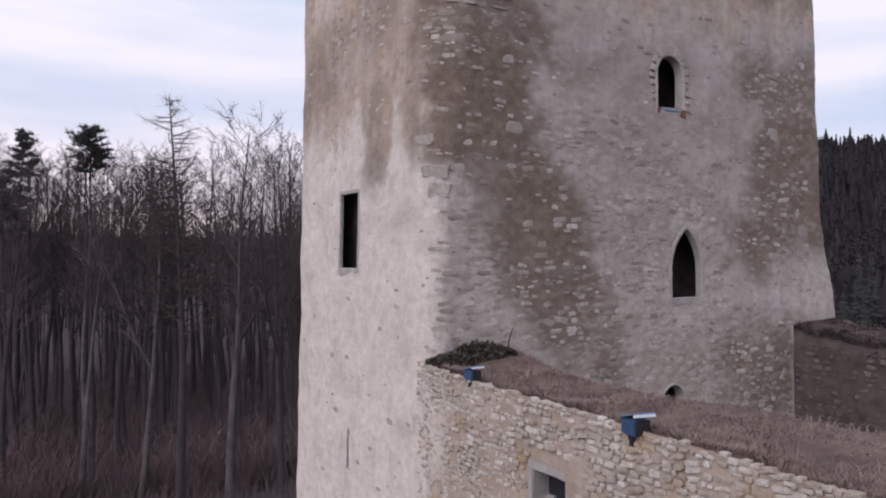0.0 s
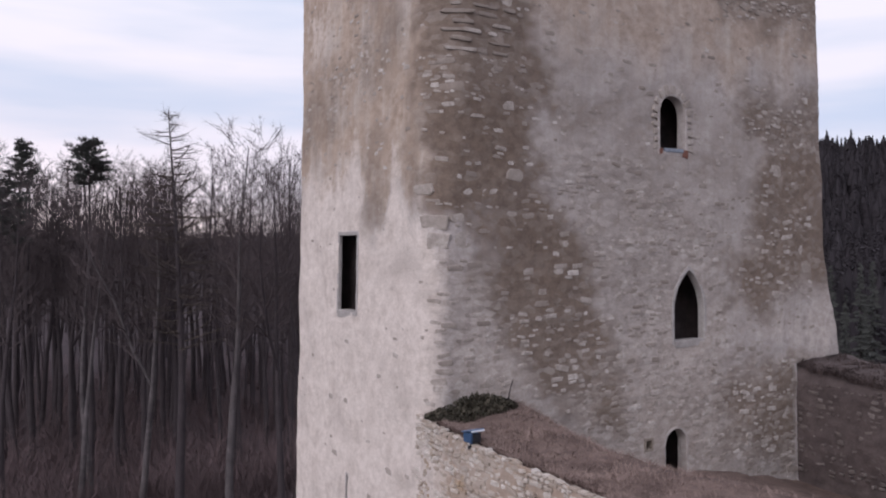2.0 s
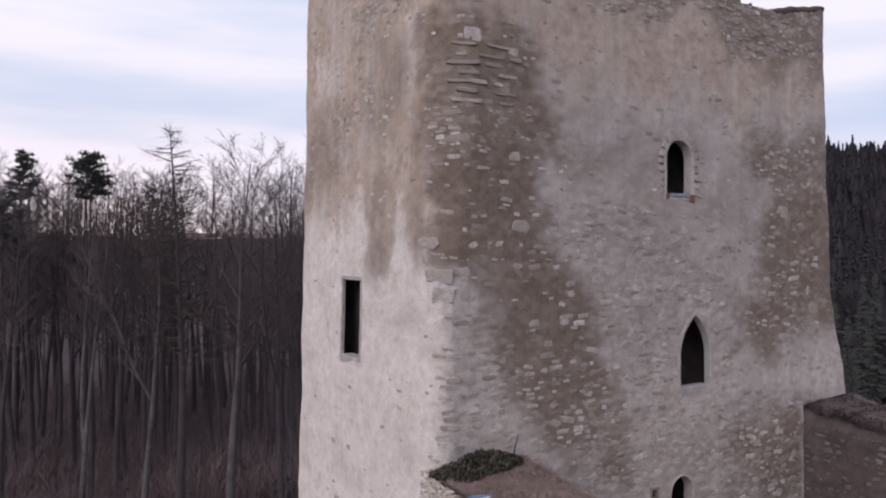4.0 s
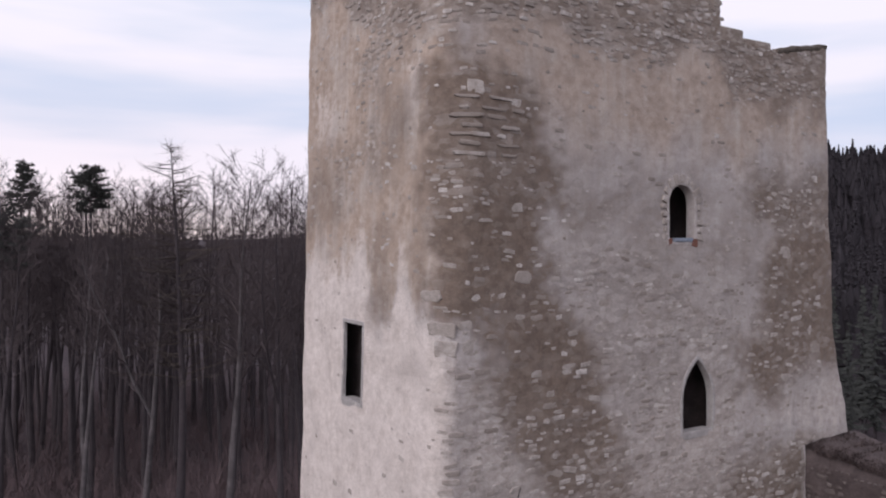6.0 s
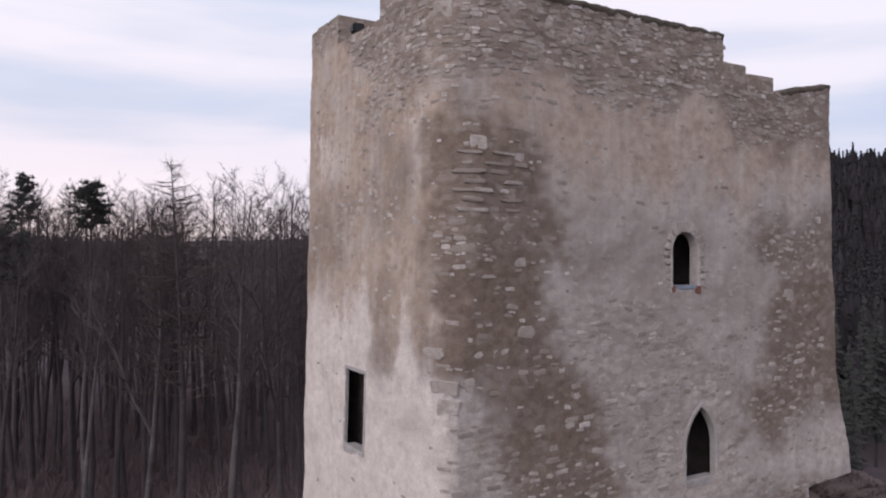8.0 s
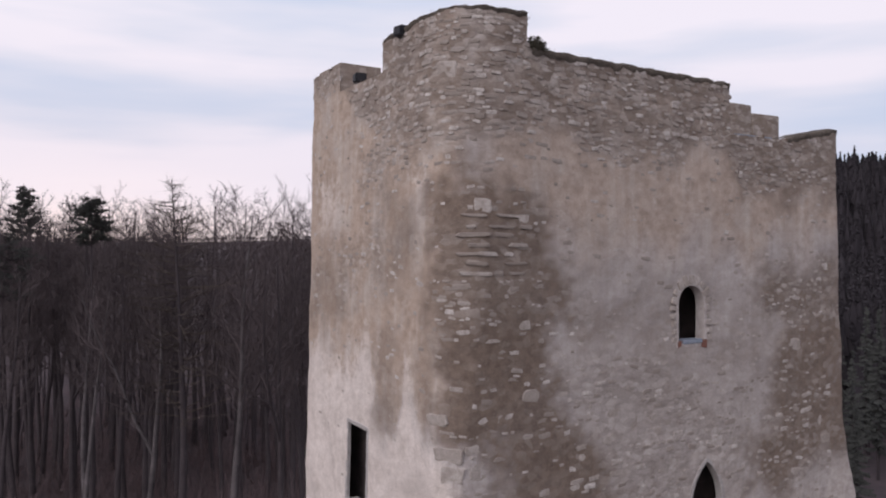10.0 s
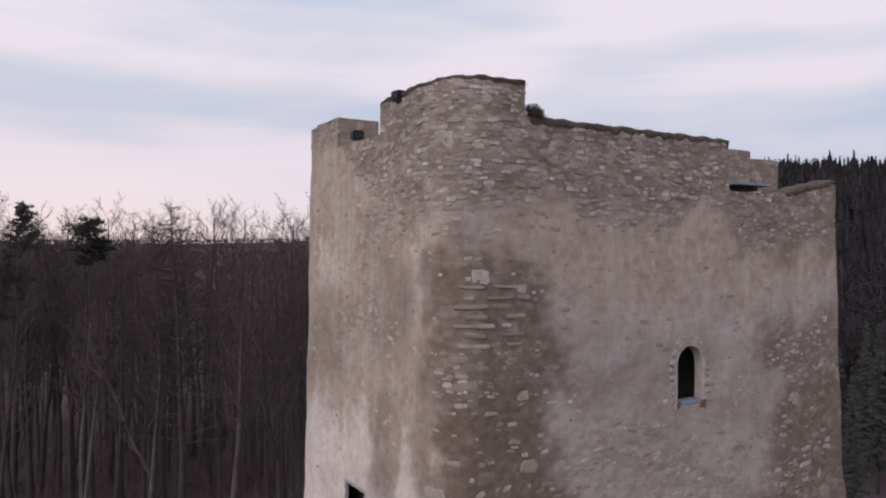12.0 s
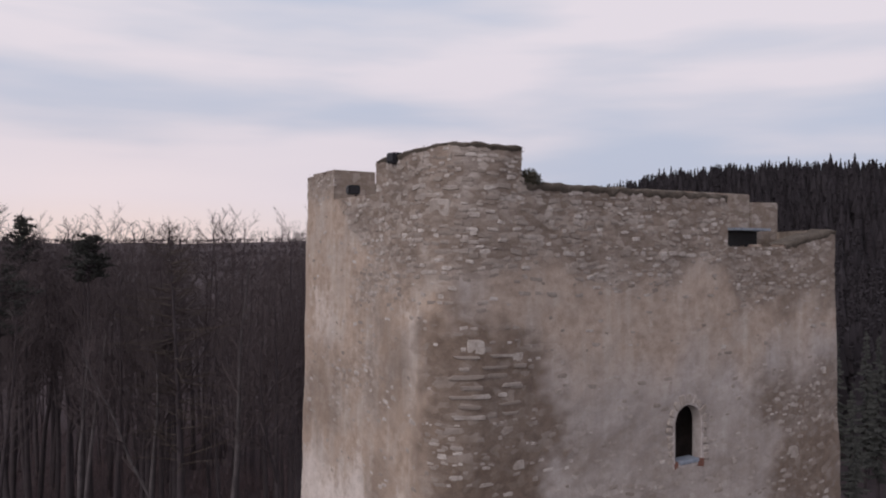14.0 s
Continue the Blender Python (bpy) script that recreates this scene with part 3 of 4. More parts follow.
    part("inner_wall", block((0.1, 5.4, 13.2), 0, pose(0.55, 4.0, 5.3)), M_SHADED_MORTAR, tower, "added dark panel standing in for the dim interior behind the windows")
    part("hatch", block((1.3, 0.08, 1.12), 0.01, pose(10.8, 2.58, 18.77)), M_BLACK, tower, "black panel standing in for the dark shade under the slab")
    part("hatch_slab", block((1.5, 0.5, 0.07), 0.01, pose(10.8, 2.42, 19.90), 0.008), M_SLAB, tower, "blue-grey stone slab over the black panel")
    part("floor", block((10.1, 6.6, 0.3), 0.0, pose(5.0, 3.45, 5.0)), M_SHADED_MORTAR, tower)
    part("base", block((10.9, 7.2, 6.6), 0.02, pose(5.05, 3.3, -1.4), 0.03), M_MORTAR, tower, "foot of the tower on the ground")
    return tower, wall


tower, tower_wall = make_tower()


def face_point(face, u, z, depth):
    """A point on the south face at x = u, or on the west face at y = u, depth metres proud of it."""
    if face == "south":
        return Vector((u, 0.01 * (z - 13) - depth, z))
    r = radius(z)
    yf = 0.01 * (z - 13)
    return Vector((0.025 * (z - 13) - 0.2 + YAW_LEFT * (u - yf - r) - depth, u, z))


def surround(key, mat, proud, deep=1.1, label=""):
    """The dressed rim of an opening and its reveal, running back into the wall."""
    face, c, foot, width, height, kind, rim = OPENINGS[key]
    inner, outer = outline(kind, width, height), outline(kind, width, height, rim)
    rings = [(outer, -0.10), (outer, proud - 0.012), ([((a + 0.1 * (b - a)), (p + 0.1 * (q - p))) for (a, p), (b, q) in zip(outer, inner)], proud),
             ([((a + 0.9 * (b - a)), (p + 0.9 * (q - p))) for (a, p), (b, q) in zip(outer, inner)], proud), (inner, proud - 0.02), (inner, -deep)]
    verts, faces = [], []
    sign = 1 if face == "south" else -1
    for pts, depth in rings:
        for u, v in pts:
            q = face_point(face, c + sign * u, foot + v, depth)
            q += Vector((0.008 * noise.noise(q * 6), 0.008 * noise.noise(q * 6 + Vector((9, 0, 0))), 0.008 * noise.noise(q * 5)))
            verts.append(q)
    n = len(inner)
    for k in range(len(rings) - 1):
        for i in range(n):
            j = (i + 1) % n
            faces.append((k * n + i, k * n + j, (k + 1) * n + j, (k + 1) * n + i))
    return mesh_of("window_frame", verts, faces, mat)


def make_windows():
    rows = (("upper", M_RENDER, 0.012, "small round-arched window opening in the tower wall"),
            ("lancet", M_DRESSED, 0.014, "pointed lancet window with a dressed stone frame"),
            ("low", M_RENDER, 0.002, "small round-arched doorway above the grassy bank"),
            ("west", M_DRESSED, 0.012, "tall rectangular window with a stone frame"),
            ("slit", M_DRESSED, 0.01, "narrow arrow slit"),
            ("putlog", M_MORTAR, 0.008, "square putlog hole"))
    for key, mat, proud, label in rows:
        win = new("window")
        win.parent = tower
        tagged(win, label)
        deep = {"upper": 0.22, "lancet": 0.16, "low": 0.25, "west": 0.06, "slit": 0.1, "putlog": 0.3}[key]
        part("window_frame", surround(key, mat, proud, deep), mat, win)
        face, c, foot, width, height, kind, rim = OPENINGS[key]
        if key == "putlog":
            part("backing", block((width + 0.1, 0.04, height + 0.1), 0, pose(c, 0.46, foot - 0.05)), M_SHADED_MORTAR, win)
        if key == "upper":
            part("sill", block((0.60, 0.3, 0.08), 0.015, pose(c + 0.02, 0.13, foot - 0.02), 0.01), M_SLAB, win, "bluish slate sill")
            for k, du in enumerate((-0.36, 0.36)):
                part("brick", block((0.15, 0.2, 0.16), 0.012, pose(c + du, 0.095, foot - 0.12, 0, 6 * k, 4 * du), 0.02, k), M_BRICK, win)
        if key == "lancet":
            part("sill", block((0.96, 0.3, 0.15), 0.015, pose(c, 0.10, foot - 0.16), 0.01), M_DRESSED, win)
        if key == "west":
            q = face_point("west", c, foot, 0)
            part("sill", block((0.3, 0.95, 0.16), 0.02, pose(q.x + 0.13, c, foot - 0.17), 0.015), M_DRESSED, win)


make_windows()


# ---- the curtain wall that runs south from the tower's corner ----
def curtain_x(y):
    t = min(1.0, max(0.0, (y + 1.5) / 1.7))
    return -0.58 + 0.085 * (y + 0.6) + 0.20 * t * t


CURTAIN_TOP = 10.1
LOW_WINDOW = (-3.97, 8.25, 0.66, 0.93)


def make_curtain():
    thing = tagged(new("curtain_wall"), "rough limestone rubble curtain wall with turf on its top", "wall")
    step = 0.07
    n_y, n_z = int(15 / step), int(5.5 / step)
    verts, faces, index = [], [], {}

    def vert(i, k):
        if (i, k) not in index:
            y, z = 0.5 - i * step, 4.6 + k * step
            x = curtain_x(y) + 0.03 * (z - 10) + 0.05 * fbm(y * 0.9, z * 0.9, 2.0, 3) + 0.03 * noise.noise(Vector((y * 6, z * 8, 0)))
            index[i, k] = len(verts)
            verts.append((x, y, z))
        return index[i, k]

    cy, cz, cw, ch = LOW_WINDOW
    for i in range(n_y):
        for k in range(n_z):
            y, z = 0.5 - (i + 0.5) * step, 4.6 + (k + 0.5) * step
            if abs(y - cy) < cw / 2 and 0 < z - cz < ch:
                continue
            faces.append((vert(i, k), vert(i, k + 1), vert(i + 1, k + 1), vert(i + 1, k)))
    me = mesh_of("wall", verts, faces, M_RENDER, True)
    coat = [min(1.0, max(0.0, (v[1] + 1.6 + 0.8 * fbm(v[1], v[2], 3.3, 3)) / 1.8)) for v in verts]
    for name, values in (("lime", coat), ("rubble", [0.2 * (1 - c) for c in coat]), ("ochre", [1.0] * len(coat)), ("stain", [0.12 * (1 - c) for c in coat])):
        me.attributes.new(name, "FLOAT", "POINT").data.foreach_set("value", values)
    wall = part("wall", me, M_RENDER, thing)
    bm = block((1.0, 15.0, 10.9), 0.02, pose(0, -7.0, -1.2, 0, 0, 0))
    for v in bm.verts:
        v.co.x += curtain_x(v.co.y) + 0.80
    part("core", bm, M_MORTAR, thing)
    win = tagged(new("window"), "small square window with a pale stone frame")
    win.parent = thing
    x = curtain_x(cy) - 0.05
    for k, (dy, dz, sy, sz) in enumerate(((0, ch - 0.03, cw + 0.22, 0.11), (0, -0.1, cw + 0.22, 0.11), (cw / 2 + 0.04, 0, 0.1, ch - 0.03), (-cw / 2 - 0.04, 0, 0.1, ch - 0.03))):
        part("window_frame", block((0.35, sy, sz), 0.015, pose(x + 0.16, cy + dy, cz + dz), 0.01, k), M_DRESSED, win)
    part("backing", block((0.05, cw + 0.2, ch + 0.2), 0, pose(x + 0.29, cy, cz - 0.1)), M_BLACK, win, "black panel standing in for the unlit interior behind the window")
    part("broken_stone", block((0.12, 0.2, 0.42), 0.03, pose(x + 0.2, cy + cw / 2 - 0.1, cz + 0.12, 0, 8, 0), 0.03), M_DRESSED, win)
    return thing, wall


curtain, curtain_wall = make_curtain()


# ---- turf between the curtain wall and the tower ----
BRINK = ((-13.0, 1.4), (-7.0, 1.15), (-3.5, 0.65), (-1.9, 1.05), (0.2, 1.7))
SLOPE = ((0.0, 10.1), (0.5, 9.85), (1.1, 9.4), (2.6, 8.8), (4.1, 8.3), (6.1, 7.95), (8.3, 7.4), (11.0, 7.2))


def bank_height(x, y):
    """Turf on the wall's top as far as its inner brink, then a slope down along the tower's foot."""
    u = x - table(BRINK, y)
    h = 10.06 if u < 0 else table(SLOPE, u) - 0.04
    h += 0.16 * math.exp(-((x - 0.9) / 0.7) ** 2 - ((y + 0.2) / 0.7) ** 2)
    return h + 0.06 * fbm(x * 1.3, y * 1.3, 0.4, 3)


def make_bank():
    verts, faces = [], []
    nx, ny, step = 74, 92, 0.16
    for i in range(nx + 1):
        for j in range(ny + 1):
            y = 0.15 - j * step
            x = curtain_x(y) + 0.03 + i * step * 0.96
            verts.append((x, y, bank_height(x, y) - (0.12 if i == 0 else 0)))
    for i in range(nx):
        for j in range(ny):
            a = i * (ny + 1) + j
            faces.append((a, a + 1, a + ny + 2, a + ny + 1))
    ob = new("grassy_bank", mesh_of("grassy_bank", verts, faces, M_SOIL, True))
    tagged(ob, "uneven brown turf bank behind the curtain wall", "bank", kind="structure")


make_bank()


def blades(name, spots, mat, label, category):
    """Thin bent blades, each of two triangles, as one object: (foot, height, lean, width)."""
    verts, faces = [], []
    for p, h, lean, wide in spots:
        side = Vector((-lean.y, lean.x, 0))
        side = side.normalized() * wide if side.length > 1e-4 else Vector((wide, 0, 0))
        n0 = len(verts)
        mid = p + Vector((0, 0, h * 0.6)) + lean * 0.35
        verts += [p - side, p + side, mid + side * 0.7, mid - side * 0.7, p + Vector((0, 0, h)) + lean]
        faces += [(n0, n0 + 1, n0 + 2, n0 + 3), (n0 + 3, n0 + 2, n0 + 4)]
    ob = new(name, mesh_of(name, verts, faces, mat))
    return tagged(ob, label, category, kind="stuff")


# ---- the broken wall east of the tower ----
def make_east_wall():
    thing = tagged(new("ruined_wall"), "weathered rubble wall beside the tower, coloured dark for the shade on it", "wall")
    verts, faces = [], []
    step = 0.09
    for i in range(110):
        y = 0.45 - i * step
        top = 9.98 + 0.12 * noise.noise(Vector((y * 1.3, 0, 0))) + 0.06 * noise.noise(Vector((y * 4.5, 3, 0))) + 0.24 * max(0.0, 1 - abs(y) / 1.3)
        for k in range(41):
            z = 6.3 + (top - 6.3) * k / 40
            lean = 0.35 * max(0.0, (z - top + 0.45) / 0.45) ** 2
            x = 10.14 + lean + 0.06 * fbm(y, z, 5.0, 3) + 0.06 * noise.noise(Vector((y * 5, z * 7, 1)))
            verts.append((x, y, z))
        verts += [(10.9, y, top + 0.05), (12.6, y, top - 0.05)]
    for i in range(109):
        a, b = i * 43, (i + 1) * 43
        for k in range(42):
            faces.append((a + k, a + k + 1, b + k + 1, b + k))
    wall = part("wall", mesh_of("wall", verts, faces, M_SHADED_MORTAR, True), M_SHADED_MORTAR, thing)
    rnd = random.Random(77)
    spots = []
    for k in range(9000):
        y, x = rnd.uniform(-6.5, 0.3), 10.2 + 2.0 * rnd.random() ** 1.5
        top = 9.98 + 0.12 * noise.noise(Vector((y * 1.3, 0, 0))) + 0.24 * max(0.0, 1 - abs(y) / 1.3)
        b, h = rnd.uniform(0, 6.28), rnd.uniform(0.06, 0.20)
        spots.append((Vector((x, y, top - 0.22 * max(0.0, 10.5 - x) - 0.04)), h, Vector((math.cos(b), math.sin(b), -0.2)) * h, rnd.uniform(0.006, 0.012)))
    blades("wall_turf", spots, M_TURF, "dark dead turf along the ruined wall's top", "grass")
    return wall


east_wall = make_east_wall()


# ---- floodlights on the curtain wall ----
def make_floodlight(m):
    lamp = tagged(new("floodlight"), "blue metal floodlight with a pale rim on the wall top", "floodlight", "floodlights on the curtain wall")
    lamp.matrix_basis = m
    bm = block((0.26, 0.34, 0.24), 0.02)
    for v in bm.verts:
        if v.co.x > 0:
            v.co.y *= 0.8
            v.co.z = 0.12 + (v.co.z - 0.12) * 0.8
    part("housing", bm, M_BLUE, lamp)
    part("lens", block((0.22, 0.02, 0.20), 0.004, pose(0.0, -0.175, 0.02)), M_BLACK, lamp, "dark glass front")
    part("cover", block((0.34, 0.42, 0.025), 0.006, pose(-0.01, -0.03, 0.262, -14, 0, 0)), M_VISOR, lamp, "light blue cover plate")
    part("rim", block((0.34, 0.03, 0.04), 0.006, pose(-0.01, -0.24, 0.275, -14, 0, 0)), M_RIM, lamp, "pale metal rim")
    part("bracket", block((0.05, 0.12, 0.16), 0.008, pose(-0.06, 0.0, -0.15)), M_BLACK, lamp)
    part("foot", block((0.16, 0.16, 0.03), 0.006, pose(0.1, 0.0, -0.17)), M_BLACK, lamp)
    return lamp


flood = make_floodlight(pose(-0.66, -1.86, 10.06, 0, 0, 0))
flood.scale = (0.68, 0.68, 0.68)
other = copy_thing(flood, pose(-0.98, -5.52, 9.99, 0, 0, -14))
other.scale = (0.82, 0.82, 0.82)


def make_spotlight(m):
    lamp = tagged(new("spotlight"), "small black box spotlight on the tower's parapet", "spotlight", "spotlights on the parapet")
    lamp.matrix_basis = m
    part("housing", block((0.24, 0.26, 0.2), 0.02), M_BLACK, lamp)
    part("lens", block((0.02, 0.2, 0.14), 0.004, pose(-0.125, 0, 0.03)), M_BLACK, lamp)
    part("bracket", block((0.05, 0.05, 0.2), 0.005, pose(0.05, 0, -0.19)), M_BLACK, lamp)
    return lamp


spot = make_spotlight(pose(0.05, 2.05, 20.97, 0, 0, 8))
copy_thing(spot, pose(0.30, 4.35, 20.52, 0, 0, -10))


# ---- grass, dark blades for a shadowed turf edge, and shrubs ----
def make_grass():
    rnd = random.Random(11)
    spots = []
    while len(spots) < 50000:
        y = -13.0 * rnd.random() ** 1.3 + 0.1
        x = curtain_x(y) + 0.12 + 6.0 * rnd.random() ** 2.0
        dense = 0.5 + 0.9 * noise.noise(Vector((x * 1.3, y * 1.3, 2.0)))
        if rnd.random() > dense + 0.25:
            continue
        h = rnd.uniform(0.03, 0.11) * (1.0 + 0.6 * noise.noise(Vector((x, y, 7.0))))
        lean = Vector((rnd.uniform(-1, 1), rnd.uniform(-1, 1), 0)) * h * 1.6
        spots.append((Vector((x, y, bank_height(x, y) - 0.03)), h, lean, rnd.uniform(0.003, 0.006)))
    blades("dead_grass", spots, M_GRASS, "dry reddish-brown grass and bramble on the bank", "grass")
    ivy = []
    while len(ivy) < 2600:
        x, y = rnd.uniform(-0.45, 1.4), rnd.uniform(-0.7, 0.0)
        d = math.hypot((x - 0.45) / 0.95, (y + 0.25) / 0.45)
        if d > 1:
            continue
        z = bank_height(x, y) + rnd.uniform(-0.05, 0.24) * (1.15 - d)
        a = rnd.uniform(0, 6.28)
        ivy.append((Vector((x, y, z)), rnd.uniform(0.03, 0.07), Vector((math.cos(a), math.sin(a), 0)) * 0.06, rnd.uniform(0.012, 0.025)))
    blades("ivy", ivy, M_DARK_LEAF, "dark green blades standing in for the shadowed turf edge at the tower's corner", "ivy")
    tufts = []
    for k in range(900):
        s = rnd.choice((rnd.uniform(-6.7, 11.0), rnd.uniform(1.6, 7.1), rnd.uniform(-2.5, 1.5)))
        top = table(CREST, s)
        p = shell(s, top)[0] + Vector((0.25, 0.25, 0)) * rnd.random()
        p.z = top - 0.04
        a = rnd.uniform(0, 6.28)
        h = rnd.uniform(0.03, 0.11)
        tufts.append((p, h, Vector((math.cos(a), math.sin(a), 0)) * h * 0.6, 0.006))
    blades("crest_grass", tufts, M_GRASS, "sparse dry grass on the tower's top", "grass")


make_grass()


def make_bush(x, y, z, size, seed):
    bush = tagged(new("bush"), "small dark round bush rooted in the parapet", "bush")
    bush.location = (x, y, z)
    rnd = random.Random(seed)
    verts, faces = [], []
    for k in range(16):
        a, e = rnd.uniform(0, 6.28), rnd.uniform(0.1, 1.4)
        d = Vector((math.cos(a) * math.cos(e), math.sin(a) * math.cos(e), math.sin(e)))
        tube(verts, faces, [Vector((0, 0, 0)), d * size * 0.6, d * size], [0.012, 0.008, 0.003], 3)
    part("stem", mesh_of("stem", verts, faces, M_TWIG), M_TWIG, bush)
    verts, faces = [], []
    for k in range(1500):
        d = Vector((rnd.gauss(0, 1), rnd.gauss(0, 1), rnd.gauss(0, 1))).normalized() * size * rnd.uniform(0.45, 1.0)
        d.z = abs(d.z) * 1.15
        q = Vector((rnd.gauss(0, 1), rnd.gauss(0, 1), rnd.gauss(0, 1))).normalized() * 0.045
        t = d.cross(q).normalized() * 0.02
        n0 = len(verts)
        verts += [d - t, d + t, d + q]
        faces.append((n0, n0 + 1, n0 + 2))
    part("leaves", mesh_of("leaves", verts, faces, M_DARK_LEAF), M_DARK_LEAF, bush)


def tube(verts, faces, pts, radii, sides):
    """A tapered tube along pts, added to the lists; a thin twig runs out to a point."""
    n0 = len(verts)
    if sides == 3 and radii[-1] < 0.006:
        tip, pts, radii = pts[-1], pts[:-1], radii[:-1]
        end = n0 + 3 * len(pts)
        faces += [(end - 3, end - 2, end), (end - 2, end - 1, end), (end - 1, end - 3, end)]
    else:
        tip = None
    for i, (p, r) in enumerate(zip(pts, radii)):
        d = (pts[min(i + 1, len(pts) - 1)] - pts[max(i - 1, 0)] if len(pts) > 1 else tip - p).normalized()
        a = d.cross(Vector((0.3, 0.9, 0.1))).normalized()
        b = d.cross(a)
        for k in range(sides):
            t = 2 * math.pi * k / sides
            verts.append(p + (a * math.cos(t) + b * math.sin(t)) * r)
    if tip is not None:
        verts.append(tip)
    for i in range(len(pts) - 1):
        for k in range(sides):
            j = (k + 1) % sides
            u, v = n0 + i * sides, n0 + (i + 1) * sides
            faces.append((u + k, u + j, v + j, v + k))


make_bush(1.80, 0.25, 20.53, 0.27, 3)
stick = tagged(new("stick"), "thin dead stick in the turf by the tower", "stick")
sv, sf = [], []
tube(sv, sf, [Vector((1.15, -0.35, 10.1)), Vector((1.18, -0.36, 10.4)), Vector((1.27, -0.35, 10.62))], [0.014, 0.012, 0.006], 5)
part("stem", mesh_of("stem", sv, sf, M_BARK), M_BARK, stick)


# ---- trees ----
def wander(rnd, start, way, length, n, bend, lift=0.0):
    pts, p, d = [start.copy()], start.copy(), way.normalized()
    for k in range(n):
        d = (d + Vector((rnd.gauss(0, bend), rnd.gauss(0, bend), rnd.gauss(0, bend * 0.6) + lift))).normalized()
        p = p + d * (length / n)
        pts.append(p.copy())
    return pts


def broadleaf(seed, height, first, spread, bark, fork=False):
    """A bare broadleaf tree: trunk, upswept limbs and a haze of fine twigs."""
    rnd = random.Random(seed)
    tree = new("bare_tree")
    base = 0.011 * height
    trunk = wander(rnd, Vector((0, 0, -0.3)), Vector((0, 0, 1)), height * 0.93, 14, 0.035, 0.09)
    radii = [base * (1 - 0.93 * (i / 14) ** 0.9) + 0.012 for i in range(15)]
    radii[0] *= 1.35
    v, f = [], []
    tube(v, f, trunk, radii, 8)
    tv, tf = [], []
    limbs = [(trunk, first)]
    if fork:
        i = 6
        side = wander(rnd, trunk[i], Vector((rnd.choice((-0.6, 0.6)), 0.1, 1)), height * 0.5, 9, 0.07, 0.05)
        tube(v, f, side, [radii[i] * 0.7 * (1 - 0.9 * k / 9) + 0.01 for k in range(10)], 6)
        limbs.append((side, 0.15))
    for stem, start in limbs:
        count = len(stem) - 1
        number = 36 if stem is trunk else 14
        for k in range(number):
            t = start + (0.99 - start) * (k + rnd.random()) / number
            i = min(count - 1, int(t * count))
            q = stem[i].lerp(stem[i + 1], t * count - i)
            a = k * 2.4 + rnd.uniform(-0.5, 0.5)
            rise = rnd.uniform(0.15, 0.95) + 0.6 * t
            way = Vector((math.cos(a), math.sin(a), rise))
            size = spread * (1.1 - t * 0.55) * rnd.uniform(0.6, 1.15)
            limb = wander(rnd, q, way, size, 5, 0.12, 0.05)
            r0 = max(0.012, base * 0.26 * (1.1 - t))
            tube(tv, tf, limb, [r0 * (1 - 0.85 * j / 5) + 0.004 for j in range(6)], 4)
            for j in range(7):
                u = 0.25 + 0.75 * (j + rnd.random()) / 7
                e = min(4, int(u * 5))
                o = limb[e].lerp(limb[e + 1], u * 5 - e)
                d = (limb[e + 1] - limb[e]).normalized() + Vector((rnd.gauss(0, 0.7), rnd.gauss(0, 0.7), rnd.gauss(0.15, 0.4)))
                sub = wander(rnd, o, d, size * rnd.uniform(0.22, 0.42), 3, 0.16, 0.04)
                tube(tv, tf, sub, [r0 * 0.35 + 0.006, r0 * 0.25 + 0.006, 0.009, 0.005], 3)
                for m in range(9):
                    o2 = sub[1 + m % 3]
                    d2 = (sub[3] - sub[0]).normalized() + Vector((rnd.gauss(0, 0.8), rnd.gauss(0, 0.8), rnd.gauss(0.2, 0.5)))
                    e2 = o2 + d2.normalized() * size * rnd.uniform(0.10, 0.22)
                    tube(tv, tf, [o2, e2], [0.010, 0.0], 3)
    part("trunk", mesh_of("trunk", v, f, bark, True), bark, tree)
    part("crown", mesh_of("crown", tv, tf, M_TWIG), M_TWIG, tree)
    return tagged(tree, "leafless broadleaf tree with fine dark twigs", "tree", "trees in the wood")


def larch(seed, height):
    rnd = random.Random(seed)
    tree = new("larch")
    trunk = wander(rnd, Vector((0, 0, -0.3)), Vector((0, 0, 1)), height, 12, 0.012, 0.05)
    v, f, tv, tf = [], [], [], []
    tube(v, f, trunk, [0.28 * (1 - i / 12.3) + 0.01 for i in range(13)], 8)
    number = 92
    for k in range(number):
        t = 0.42 + 0.57 * (k + rnd.random()) / number
        i = min(11, int(t * 12))
        q = trunk[i].lerp(trunk[i + 1], t * 12 - i)
        a = rnd.uniform(0, 6.28)
        size = (0.3 + 4.0 * min(1.0, (1.0 - t) / 0.24)) * rnd.uniform(0.4, 1.15)
        limb = wander(rnd, q, Vector((math.cos(a), math.sin(a), rnd.uniform(-0.2, 0.45))), size, 5, 0.11, 0.04)
        tube(tv, tf, limb, [0.03 * (1 - j / 5.5) + 0.006 for j in range(6)], 4)
        for j in range(15):
            u = 0.12 + 0.88 * (j + rnd.random()) / 15
            e = min(4, int(u * 5))
            o = limb[e].lerp(limb[e + 1], u * 5 - e)
            d = (limb[e + 1] - limb[e]).normalized() * 0.6 + Vector((rnd.gauss(0, 0.6), rnd.gauss(0, 0.6), rnd.gauss(-0.1, 0.35)))
            tube(tv, tf, [o, o + d.normalized() * rnd.uniform(0.3, 1.1)], [0.011, 0.0], 3)
    part("trunk", mesh_of("trunk", v, f, M_BARK, True), M_BARK, tree)
